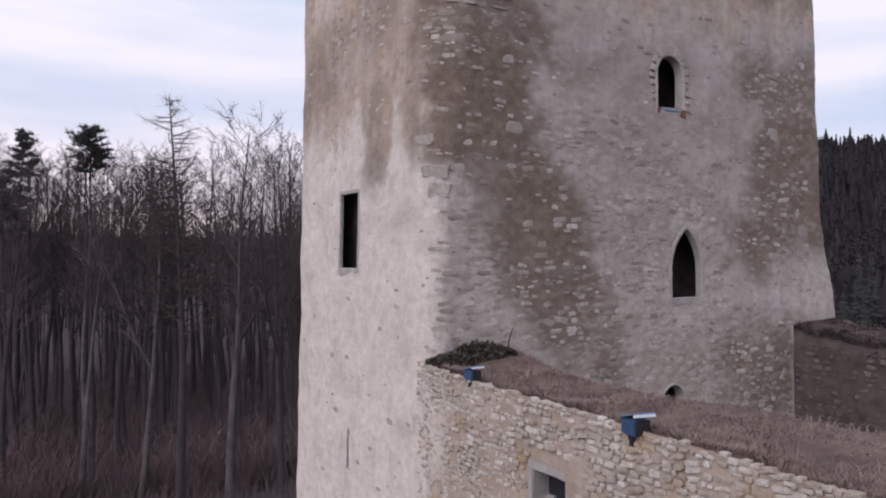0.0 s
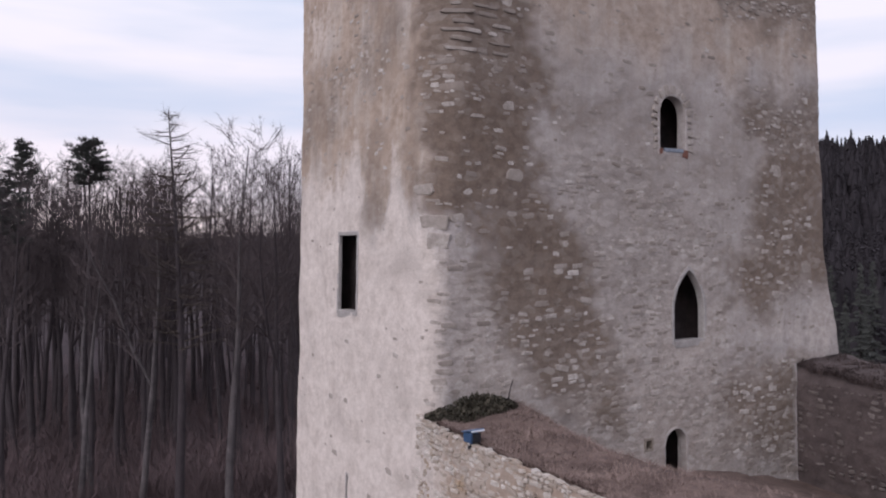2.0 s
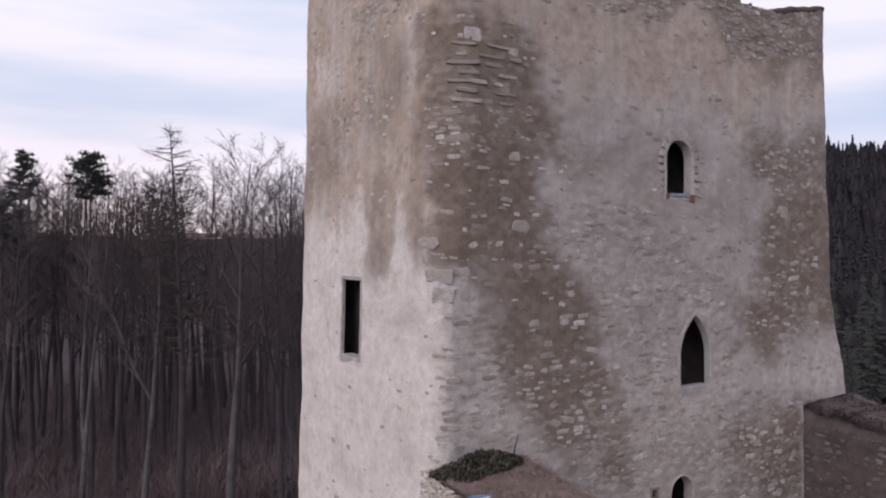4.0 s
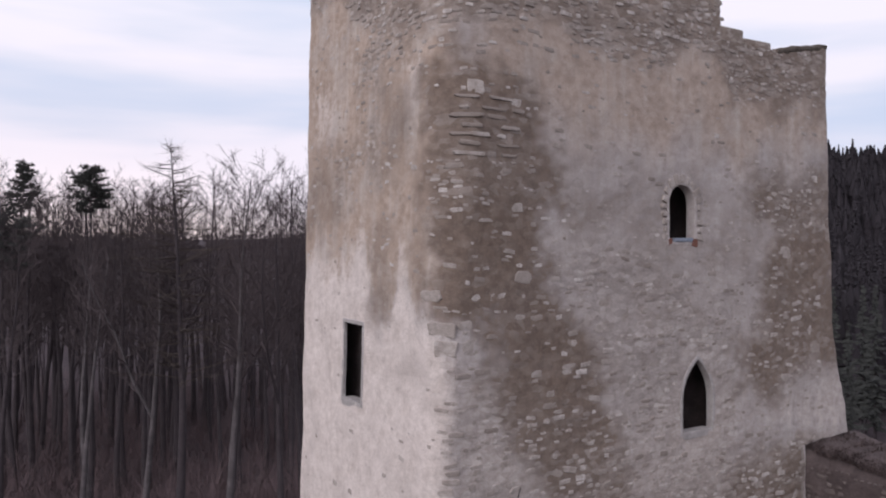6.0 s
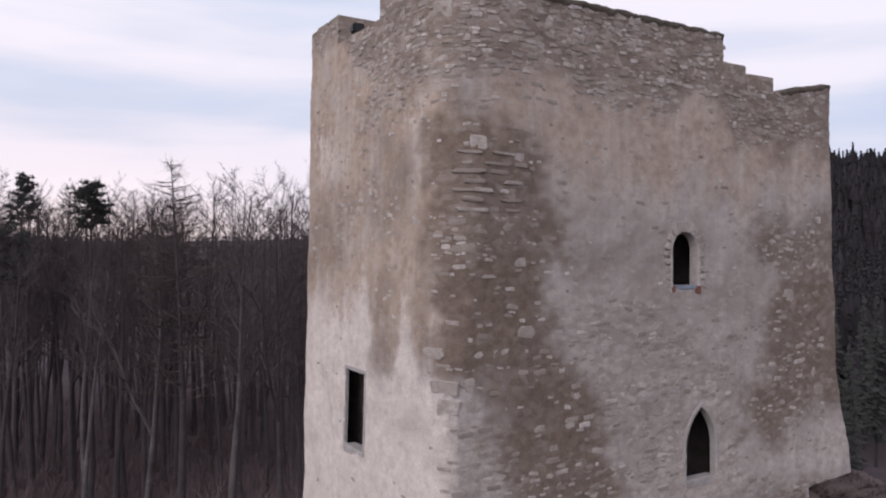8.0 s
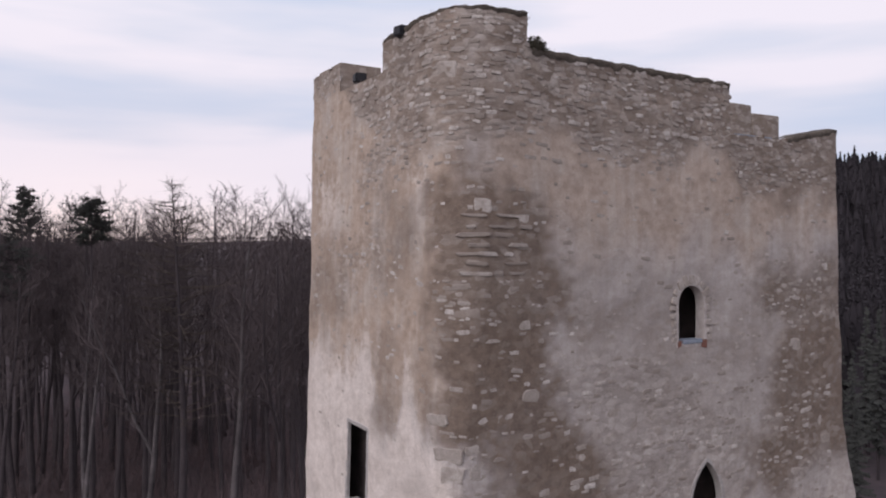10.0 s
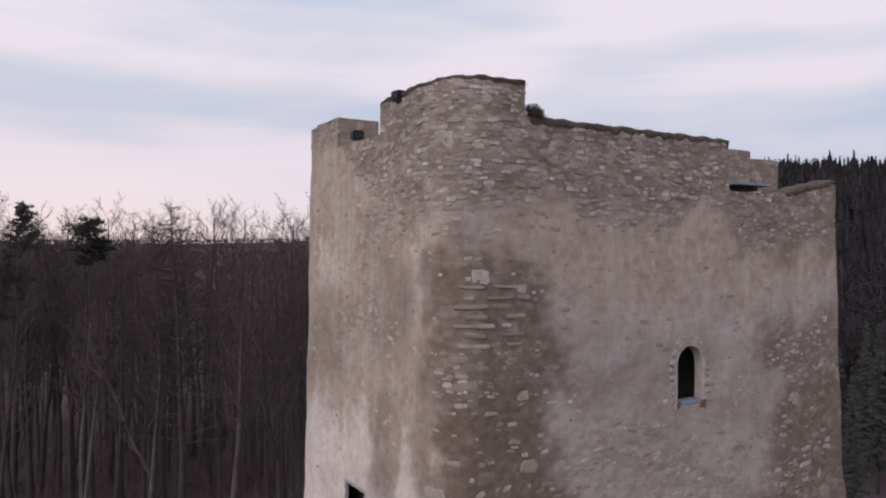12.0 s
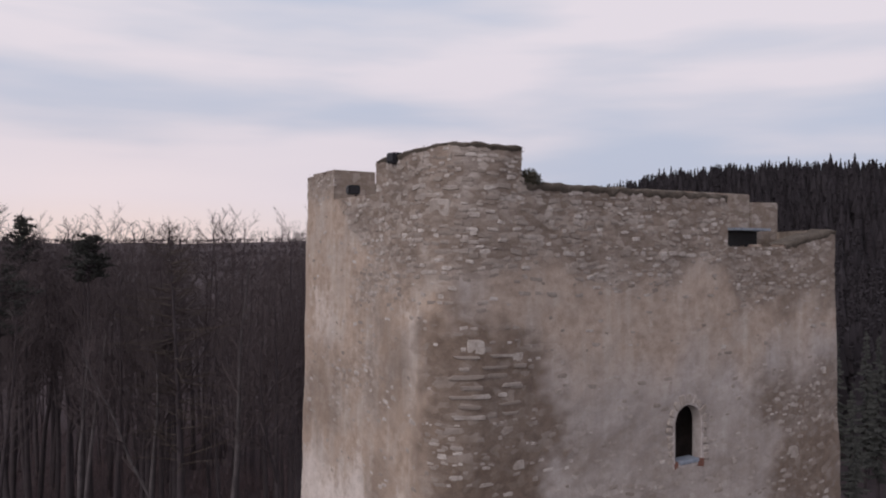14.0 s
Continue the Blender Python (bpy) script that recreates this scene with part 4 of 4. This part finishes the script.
    part("crown", mesh_of("crown", tv, tf, M_LARCH), M_LARCH, tree)
    return tagged(tree, "bare larch with level branches and a straight trunk", "tree", "trees in the wood")


def pine(seed, height, low=0.62, wide=2.6, dome=False):
    rnd = random.Random(seed)
    tree = new("pine")
    trunk = wander(rnd, Vector((0, 0, -0.3)), Vector((0, 0, 1)), height, 10, 0.02, 0.05)
    v, f, tv, tf = [], [], [], []
    tube(v, f, trunk, [0.24 * (1 - i / 10.4) + 0.01 for i in range(11)], 8)
    number = 64
    for k in range(number):
        t = low + (0.99 - low) * (k + rnd.random()) / number
        i = min(9, int(t * 10))
        q = trunk[i].lerp(trunk[i + 1], t * 10 - i)
        a = rnd.uniform(0, 6.28)
        high = (t - low) / (1 - low)
        size = wide * (0.35 + 0.75 * math.sin(math.pi * min(1.0, 0.15 + 0.8 * high)) if dome else 0.2 + 0.9 * (1 - high)) * rnd.uniform(0.45, 1.1)
        limb = wander(rnd, q, Vector((math.cos(a), math.sin(a), rnd.uniform(-0.1, 0.35))), size, 4, 0.08, 0.05)
        tube(v, f, limb, [0.04 * (1 - j / 4.5) + 0.006 for j in range(5)], 4)
        for c in range(4):
            o = limb[1 + (c * 3) // 4].lerp(limb[4], rnd.random())
            rad = rnd.uniform(0.10, 0.26)
            for m in range(24):
                d = Vector((rnd.gauss(0, 1), rnd.gauss(0, 1), rnd.gauss(0.2, 0.35))).normalized()
                g = o + d * rad * rnd.random() ** 0.5
                side = d.cross(Vector((rnd.random(), rnd.random(), 0.3))).normalized() * 0.03
                n0 = len(tv)
                tv += [g - side, g + side, g + d * rnd.uniform(0.14, 0.26)]
                tf.append((n0, n0 + 1, n0 + 2))
    part("trunk", mesh_of("trunk", v, f, M_BARK, True), M_BARK, tree)
    part("crown", mesh_of("crown", tv, tf, M_NEEDLE), M_NEEDLE, tree)
    return tagged(tree, "dark evergreen pine with clumped needles", "tree", "trees in the wood")


def spruce(seed, height):
    rnd = random.Random(seed)
    tree = new("spruce")
    v, f, tv, tf = [], [], [], []
    tube(v, f, [Vector((0, 0, -0.3)), Vector((0, 0, height * 0.5)), Vector((0, 0, height))], [0.24, 0.14, 0.01], 6)
    number = 150
    for k in range(number):
        t = 0.16 + 0.84 * (k + rnd.random()) / number
        a = rnd.uniform(0, 6.28)
        size = (0.2 + 2.9 * (1 - t)) * rnd.uniform(0.7, 1.15)
        o = Vector((0, 0, height * t))
        d = Vector((math.cos(a), math.sin(a), -0.25))
        side = Vector((-math.sin(a), math.cos(a), 0))
        for m in range(7):
            u = (m + 1) / 7
            c = o + d * size * u + Vector((0, 0, 0.12 * size * u * u))
            w2 = side * size * 0.30 * (1.15 - u) * rnd.uniform(0.6, 1.3)
            hang = Vector((0, 0, -rnd.uniform(0.15, 0.4)))
            n0 = len(tv)
            back = o + d * size * (u - 0.3) + Vector((0, 0, 0.1))
            tv += [back, c + w2 + hang, c + d * 0.15, c - w2 + hang]
            tf += [(n0, n0 + 1, n0 + 2), (n0, n0 + 2, n0 + 3)]
    part("trunk", mesh_of("trunk", v, f, M_BARK, True), M_BARK, tree)
    part("crown", mesh_of("crown", tv, tf, M_NEEDLE), M_NEEDLE, tree)
    return tagged(tree, "dense dark spruce tree with drooping branches", "tree", "trees in the wood")


def stand(tree, x, y, turn=0.0, scale=1.0):
    c = copy_thing(tree, pose(x, y, ground_height(x, y), 0, 0, turn) @ Matrix.Scale(scale, 4))
    c.scale = (scale, scale, scale)
    return c


def plant(tree, x, y, turn=0.0):
    tree.matrix_basis = pose(x, y, ground_height(x, y), 0, 0, turn)


def top_at(tree, x, y, top, tall, turn=0.0):
    """A copy of a tree whose crown ends at the height top."""
    return stand(tree, x, y, turn, (top - ground_height(x, y)) / tall)


def make_wood():
    rnd = random.Random(21)
    # trees that can be told apart, nearest the tower first
    big = broadleaf(3, 23.2, 0.46, 5.4, M_PALE_BARK)
    plant(big, 6.8, 33.5, 20)
    tagged(big, "leafless tree with a pale grey trunk at the wood's edge")
    slim = broadleaf(5, 20.5, 0.6, 3.0, M_PALE_BARK, True)
    plant(slim, 2.7, 37.3, 140)
    tagged(slim, "forked leafless tree with a pale trunk")
    thin = broadleaf(12, 20.0, 0.62, 2.6, M_PALE_BARK)
    plant(thin, 0.8, 42.1, 10)
    bent = broadleaf(23, 19.8, 0.62, 3.0, M_PALE_BARK)
    plant(bent, -0.2, 40.4, 70)
    tall = broadleaf(8, 25.8, 0.42, 5.2, M_BARK)
    plant(tall, 15.0, 44.9, 0)
    dark = broadleaf(9, 21.0, 0.5, 3.8, M_BARK, True)
    plant(dark, 9.7, 32.9, 60)
    wide = broadleaf(14, 22.5, 0.46, 4.6, M_BARK)
    plant(wide, 14.2, 48.0, 200)
    lar = larch(2, 23.7)
    plant(lar, 4.2, 34.6, 0)
    p1 = pine(4, 25.8, 0.84, 2.0)
    plant(p1, -2.5, 61.9, 0)
    p2 = pine(6, 24.0, 0.87, 1.5, True)
    plant(p2, 1.2, 45.4, 0)
    p3 = pine(11, 22.0, 0.80, 3.0, True)
    plant(p3, -3.1, 56.4, 0)
    sp = spruce(7, 22.0)
    plant(sp, 75.0, 28.0, 0)
    old = broadleaf(17, 22.5, 0.46, 4.2, M_BARK)
    plant(old, 4.6, 52.0, 0)
    lean = broadleaf(19, 20.5, 0.55, 3.2, M_BARK)
    plant(lean, -4.0, 44.0, 0)
    kinds = [(tall, 25.8), (dark, 21.0), (wide, 22.5), (old, 22.5), (lean, 20.5)]
    taken = [(o.location.x, o.location.y) for o in [k for k, _ in kinds] + [big, slim, thin, bent, lar, p1, p2, p3, sp]]

    def scatter(count, near, far, left, right, low, high, gap, chosen):
        """Trees over a stretch of the wood, by bearing and distance from the clearing, with tops between two heights."""
        made = tries = 0
        while made < count and tries < 4000:
            tries += 1
            d, a = rnd.uniform(near, far), radians(rnd.uniform(left, right))
            x, y = -7.5 + d * math.sin(a), -11.8 + d * math.cos(a)
            if math.hypot(x - 4, y - 2) < 30 or any((x - p) ** 2 + (y - q) ** 2 < gap * gap for p, q in taken):
                continue
            taken.append((x, y))
            tree, tall_by = rnd.choice(chosen)
            top_at(tree, x, y, rnd.uniform(low, high), tall_by, rnd.uniform(0, 360))
            made += 1

    scatter(28, 56, 86, 1.0, 14.5, 18.0, 20.8, 1.8, kinds)
    scatter(16, 74, 100, 2.5, 24.5, 21.5, 24.0, 1.8, kinds)
    scatter(5, 58, 84, 4.0, 15.0, 19.5, 21.2, 1.8, kinds)
    scatter(1, 60, 66, 2.5, 4.0, 17.0, 18.0, 1.5, [(p3, 22.0)])
    scatter(10, 54, 80, 14.0, 24.5, 14.0, 17.0, 2.0, kinds)
    scatter(14, 56, 90, 14.0, 25.0, 17.5, 21.5, 1.8, kinds)
    scatter(26, 84, 165, 0.0, 26.0, 16.0, 20.0, 3.0, kinds)
    scatter(22, 55, 105, 53.0, 67.0, 7.0, 12.5, 3.0, [(sp, 22.0)])
    scatter(5, 60, 110, -60.0, -4.0, 15.0, 19.0, 3.0, kinds)


make_wood()


def make_far_wood():
    """Woods too far off to count: bare crowns to the north, spruces on the ridge."""
    rnd = random.Random(31)
    verts, faces = [], []
    for k in range(6000):
        d = 180 + 900 * rnd.random() ** 1.2
        a = radians(rnd.uniform(-30, 42))
        if d < 420 and math.degrees(a) > 10:
            continue
        x, y = -7.4 + d * math.sin(a), -11.4 + d * math.cos(a)
        g, h = ground_height(x, y), rnd.uniform(2.5, 5) if d > 400 else rnd.uniform(13, 19)
        tube(verts, faces, [Vector((x, y, g - 0.5)), Vector((x + rnd.uniform(-0.6, 0.6), y, g + h))], [0.22, 0.03], 3)
        for m in range(20):
            t = rnd.uniform(0.35, 0.95)
            b = rnd.uniform(0, 6.28)
            o = Vector((x, y, g + h * t))
            e = o + Vector((math.cos(b), math.sin(b), rnd.uniform(0.6, 1.6))) * rnd.uniform(1.2, 3.2) * (1.3 - t)
            s = Vector((math.sin(b), -math.cos(b), 0.2)) * rnd.uniform(0.12, 0.4)
            n0 = len(verts)
            verts += [o, e + s, e - s * 0.6]
            faces.append((n0, n0 + 1, n0 + 2))
    for k in range(320):
        d, a = rnd.uniform(75, 180), radians(rnd.uniform(-14, 28))
        x, y = -7.4 + d * math.sin(a), -11.4 + d * math.cos(a)
        g, h = ground_height(x, y), rnd.uniform(9, 15)
        stem = wander(rnd, Vector((x, y, g - 0.4)), Vector((0, 0, 1)), h, 5, 0.05, 0.08)
        tube(verts, faces, stem, [0.17, 0.13, 0.1, 0.07, 0.04, 0.015], 4)
        for m in range(46):
            t = rnd.uniform(1.6, 4.9)
            i = int(t)
            o = stem[i].lerp(stem[i + 1], t - i)
            b = rnd.uniform(0, 6.28)
            e = o + Vector((math.cos(b), math.sin(b), rnd.uniform(0.3, 1.4))) * rnd.uniform(0.8, 2.6) * (1.3 - t / 5.5)
            s = Vector((math.sin(b), -math.cos(b), 0.2)) * rnd.uniform(0.012, 0.03)
            n0 = len(verts)
            verts += [o - s, o + s, e]
            faces.append((n0, n0 + 1, n0 + 2))
    ob = new("far_bare_wood", mesh_of("far_bare_wood", verts, faces, M_FAR))
    tagged(ob, "distant leafless wood on the far hills", "wood", kind="stuff")
    verts, faces = [], []
    for k in range(4700):
        d = 100 + 320 * rnd.random() ** 0.7
        a = radians(rnd.uniform(37, 70))
        x, y = -7.4 + d * math.sin(a), -11.4 + d * math.cos(a)
        g, h = ground_height(x, y), rnd.uniform(12.5, 14.6) * (1.13 if rnd.random() < 0.04 else 1.0)
        r = h * rnd.uniform(0.20, 0.30)
        tube(verts, faces, [Vector((x, y, g - 0.5)), Vector((x, y, g + h))], [0.2, 0.02], 3)
        for z0, z1, k0 in ((0.12, 0.5, 0.8), (0.32, 0.75, 0.58), (0.55, 1.0, 0.36)):
            n0 = len(verts)
            verts.append(Vector((x, y, g + h * z1)))
            for j in range(6):
                b = 1.047 * j + rnd.uniform(-0.3, 0.3)
                u = r * k0 * rnd.uniform(0.8, 1.2)
                verts.append(Vector((x + u * math.cos(b), y + u * math.sin(b), g + h * z0 + rnd.uniform(-0.5, 0.5))))
            faces += [(n0, n0 + 1 + j, n0 + 1 + (j + 1) % 6) for j in range(6)]
        for m in range(36):
            t = rnd.random() ** 0.8
            rr = r * 1.15 * (1.04 - t)
            b = rnd.uniform(0, 6.28)
            c = Vector((x + rr * math.cos(b) * rnd.uniform(0.3, 1.0), y + rr * math.sin(b) * rnd.uniform(0.3, 1.0), g + h * (0.1 + 0.9 * t)))
            out = Vector((math.cos(b), math.sin(b), -0.35)) * rnd.uniform(0.3, 0.7)
            side = Vector((-math.sin(b), math.cos(b), rnd.uniform(-0.3, 0.3))) * rnd.uniform(0.2, 0.4)
            n0 = len(verts)
            verts += [c - out * 0.5 + side, c - out * 0.5 - side, c + out, c + Vector((0, 0, 0.6))]
            faces += [(n0, n0 + 1, n0 + 2), (n0, n0 + 1, n0 + 3)]
    ob = new("far_spruce_wood", mesh_of("far_spruce_wood", verts, faces, M_FAR_NEEDLE))
    tagged(ob, "dark spruce forest along the ridge", "wood", kind="stuff")


make_far_wood()


def make_undergrowth():
    rnd = random.Random(41)
    spots = []
    for k in range(3000):
        d, a = rnd.uniform(42, 95), radians(rnd.uniform(-14, 28))
        x, y = -7.4 + d * math.sin(a), -11.4 + d * math.cos(a)
        if math.hypot(x - 4, y - 2) < 28:
            continue
        g = ground_height(x, y)
        for m in range(7):
            b = rnd.uniform(0, 6.28)
            h = rnd.uniform(0.4, 1.7)
            spots.append((Vector((x + rnd.uniform(-0.3, 0.3), y + rnd.uniform(-0.3, 0.3), g)), h, Vector((math.cos(b), math.sin(b), 0)) * h * 0.5, rnd.uniform(0.008, 0.02)))
    for k in range(1200):
        d, a = 50 + 60 * rnd.random() ** 1.6, radians(rnd.uniform(-12, 28))
        x, y = -7.4 + d * math.sin(a), -11.4 + d * math.cos(a)
        if math.hypot(x - 4, y - 2) < 30:
            continue
        g, tall = ground_height(x, y), rnd.uniform(1.5, 6.0)
        for m in range(34):
            b, h = rnd.uniform(0, 6.28), tall * rnd.uniform(0.35, 1.0)
            foot = Vector((x + rnd.gauss(0, 0.5), y + rnd.gauss(0, 0.5), g + rnd.uniform(0.0, 0.4) * tall))
            spots.append((foot, h * 0.55, Vector((math.cos(b), math.sin(b), 0)) * h * rnd.uniform(0.3, 0.9), rnd.uniform(0.010, 0.022)))
    blades("undergrowth", spots, M_GRASS_DARK, "dark reddish-brown undergrowth on the forest floor", "undergrowth")
    for k, (x, y, size) in enumerate(((6.0, 43.5, 0.8), (13.1, 47.3, 0.8), (14.2, 49.0, 0.6), (12.2, 46.4, 0.5))):
        bm = bmesh.new()
        bmesh.ops.create_icosphere(bm, subdivisions=3, radius=size)
        for v in bm.verts:
            v.co *= 1 + 0.35 * noise.noise(v.co * 1.3 + Vector((k * 7, 0, 0))) + 0.1 * noise.noise(v.co * 4)
            v.co.z *= 0.45
        rock = part("boulder", bm, M_DARK_RUBBLE, None)
        rock.location = (x, y, ground_height(x, y) + size * 0.15)
        tagged(rock, "weathered grey boulder on the forest floor", "boulder", "boulders in the wood")


make_undergrowth()


# ---- single stones, last ----
def stone_matrix(p, nrm, wide, high, proud, deep, tilt):
    t = Vector((0, 0, 1)).cross(nrm).normalized()
    up = nrm.cross(t)
    c, s = math.cos(tilt), math.sin(tilt)
    a, b = t * c + up * s, up * c - t * s
    m = Matrix((a * wide, -nrm * deep, b * high)).transposed().to_4x4()
    m.translation = p + nrm * (proud - deep / 2)
    return m


def near_hole(s, p, gap):
    for face, c, foot, width, height, kind, rim in OPENINGS.values():
        if (face == "south") != (s > 0.6):
            continue
        u = p.x - c if face == "south" else p.y - c
        if abs(u) < width / 2 + rim + gap and -rim - gap - 0.12 < p.z - foot < height + rim + gap:
            return True
    return False


# stones that stand out: s, z, width, height
MARKED = ((-0.05, 13.43, 0.52, 0.26), (0.5, 13.5, 0.28, 0.18), (0.05, 13.1, 0.42, 0.29), (0.65, 13.11, 0.36, 0.34), (-0.35, 14.01, 0.5, 0.2), (0.65, 13.97, 0.42, 0.15),
          (1.2, 13.97, 0.42, 0.15), (1.7, 14.32, 0.42, 0.25), (1.45, 15.58, 0.55, 0.2), (0.95, 15.34, 0.45, 0.08), (1.45, 17.48, 0.34, 0.2), (0.55, 17.7, 0.34, 0.26),
          (1.5, 16.97, 0.3, 0.08), (3.62, 13.74, 0.52, 0.28), (4.1, 13.5, 0.36, 0.44), (3.65, 13.3, 0.5, 0.25), (2.95, 13.05, 0.28, 0.16))
MARKED += ((2.0, 12.53, 0.42, 0.15), (2.35, 12.14, 0.22, 0.14), (10.2, 12.95, 0.33, 0.34), (10.4, 12.46, 0.44, 0.27), (10.5, 13.72, 0.33, 0.24), (9.4, 11.84, 0.5, 0.24),
           (9.3, 14.78, 0.5, 0.3), (-3.4, 18.55, 0.36, 0.14), (-2.85, 18.48, 0.4, 0.12), (-2.15, 18.62, 0.3, 0.14), (4.75, 13.59, 0.22, 0.14), (5.1, 13.46, 0.25, 0.12),
           (4.85, 13.3, 0.3, 0.16), (7.35, 11.14, 0.46, 0.13), (3.75, 16.94, 0.55, 0.07), (-0.35, 20.05, 0.45, 0.46), (-1.2, 18.98, 0.4, 0.09), (-0.6, 18.97, 0.36, 0.09),
           (9.7, 9.1, 0.3, 0.5), (9.2, 9.7, 0.3, 0.24))


def tower_stones():
    rnd = random.Random(51)
    rows, pale = [], []
    for s, z, wide, high in MARKED:
        p, nrm = shell(s, z)
        p = p + nrm * relief(p, rubble(s, z))
        pale.append((9.0, stone_matrix(p, nrm, wide, high, 0.004, 0.05, rnd.uniform(-0.05, 0.05))))
    for k in range(7):
        z = 16.5 + 0.17 * k + rnd.uniform(-0.02, 0.02)
        s = rnd.uniform(0.0, 0.3)
        while s < rnd.uniform(1.0, 1.7):
            wide, high = rnd.uniform(0.15, 0.6), rnd.uniform(0.05, 0.10)
            p, nrm = shell(s + wide / 2, z)
            p = p + nrm * relief(p, rubble(s, z))
            rows.append((1.0, stone_matrix(p, nrm, wide, high, rnd.uniform(0.006, 0.03), 0.05, rnd.gauss(0, 0.02))))
            s += wide + rnd.uniform(0.03, 0.45)
    # rough voussoirs and jamb stones round the upper window
    _, cx, foot, width, height, _, _ = OPENINGS["upper"]
    for k in range(9):
        a = math.pi * (k + 0.5) / 9
        r = width / 2 + 0.13
        p = face_point("south", cx + r * math.cos(a), foot + height - width / 2 + r * math.sin(a), 0.012)
        pale.append((9.0, stone_matrix(p, Vector((0, -1, 0)), rnd.uniform(0.13, 0.17), rnd.uniform(0.14, 0.24), rnd.uniform(0.006, 0.018), 0.05, a - math.pi / 2)))
    for k in range(5):
        for side in (-1, 1):
            wide = rnd.uniform(0.10, 0.24)
            p = face_point("south", cx + side * (width / 2 + 0.06 + wide / 2), foot + 0.08 + 0.16 * k, 0.012)
            pale.append((9.0, stone_matrix(p, Vector((0, -1, 0)), wide, rnd.uniform(0.10, 0.14), rnd.uniform(0.004, 0.014), 0.05, rnd.gauss(0, 0.06))))
    z = 6.6
    while z < 21.2:
        ch = rnd.uniform(0.05, 0.15) if z < 13.5 else rnd.uniform(0.05, 0.12)
        s = -BACK + 0.1 + rnd.random() * 0.3
        while s < 10.4:
            wide = ch * rnd.uniform(1.1, 3.2)
            sc, zc = s + wide / 2, z + ch / 2 + rnd.uniform(-0.045, 0.045)
            s += wide + rnd.uniform(0.02, 0.05)
            if zc > table(CREST, sc) - ch * 0.55:
                continue
            g, b = rubble(sc, zc), stain(sc, zc)
            p, nrm = shell(sc, zc)
            chance = 0.11 + 0.70 * g ** 1.1 + 0.14 * b * (1 - g)
            chance *= 0.45 + 0.75 * ramp01(0.6 + 1.3 * noise.noise(Vector((sc * 1.1, zc * 1.7, 4.0))))
            if limewash(sc, zc) > 0.6:
                chance *= 0.3
            if -0.2 < sc < 1.7 and any(abs(zc - 16.5 - 0.17 * k) < 0.1 for k in range(7)):
                continue
            if -0.5 < sc < 1.9 and 15.3 < zc < 17.7:
                chance = 0.4
            if sc < -0.5:
                chance *= 0.75
            if rnd.random() > chance or near_hole(sc, p, wide / 2):
                continue
            if any(abs(sc - q[0]) < (wide + q[2]) / 2 and abs(zc - q[1]) < (ch + q[3]) / 2 for q in MARKED):
                continue
            p = p + nrm * relief(p, g)
            scale = rnd.uniform(0.75, 1.0)
            white = limewash(sc, zc) > 0.4 or (zc < 18.9 and rnd.random() < 0.16)
            (pale if white else rows).append((wide * ch, stone_matrix(p, nrm, wide * scale, ch * scale * 0.92, rnd.uniform(0.004, 0.010) + 0.006 * g, 0.045, rnd.gauss(0, 0.09))))
        z += ch + rnd.uniform(0.012, 0.03)
    rows.sort(key=lambda r: -r[0])
    pale.sort(key=lambda r: -r[0])
    lay_stones([m for _, m in rows], tower_wall, M_STONE, limit=220)
    lay_stones([m for _, m in pale], tower_wall, M_PALE_STONE, limit=80)


def curtain_stones():
    rnd = random.Random(61)
    rows = []
    cy, cz, cw, ch0 = LOW_WINDOW
    z = 5.5
    while z < 10.05:
        ch = rnd.uniform(0.045, 0.105)
        y = 0.35
        while y > -13.5:
            wide = min(0.40, ch * rnd.uniform(1.0, 3.2))
            yc, zc = y - wide / 2, z + ch / 2 + rnd.uniform(-0.02, 0.02)
            y -= wide + rnd.uniform(0.004, 0.022)
            if abs(yc - cy) < cw / 2 + 0.14 + wide / 2 and -0.25 < zc - cz < ch0 + 0.22:
                continue
            if rnd.random() < 0.06 or rnd.random() < 0.8 * min(1.0, max(0.0, (yc + 2.2) / 2.0)) * (0.15 if zc > 9.3 else 0.8):
                continue
            p = Vector((curtain_x(yc) + 0.03 * (zc - 10), yc, zc))
            m = stone_matrix(p, Vector((-1, 0, 0)), wide * rnd.uniform(0.85, 1.0), ch * rnd.uniform(0.8, 0.98), rnd.uniform(0.02, 0.048), 0.09, rnd.gauss(0.03, 0.14))
            rows.append((-abs(yc + 4) - 0.8 * abs(zc - 9.6), m))
        z += ch + rnd.uniform(0.0, 0.012)
    rows.sort(key=lambda r: -r[0])
    lay_stones([m for _, m in rows], curtain_wall, M_RUBBLE)


def east_stones():
    rnd = random.Random(71)
    rows = []
    z = 7.6
    while z < 9.75:
        ch = rnd.uniform(0.05, 0.15)
        y = -0.05
        while y > -6:
            wide = ch * rnd.uniform(1.0, 2.6)
            yc, zc = y - wide / 2, z + ch / 2
            y -= wide + rnd.uniform(0.02, 0.06)
            if rnd.random() < 0.45:
                continue
            rows.append(stone_matrix(Vector((10.14, yc, zc)), Vector((-1, 0, 0)), wide * rnd.uniform(0.6, 0.95), ch * rnd.uniform(0.5, 0.95), rnd.uniform(0.01, 0.05), 0.1, rnd.gauss(0, 0.16)))
        z += ch + 0.03
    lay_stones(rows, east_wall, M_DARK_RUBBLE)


tower_stones()
curtain_stones()
east_stones()
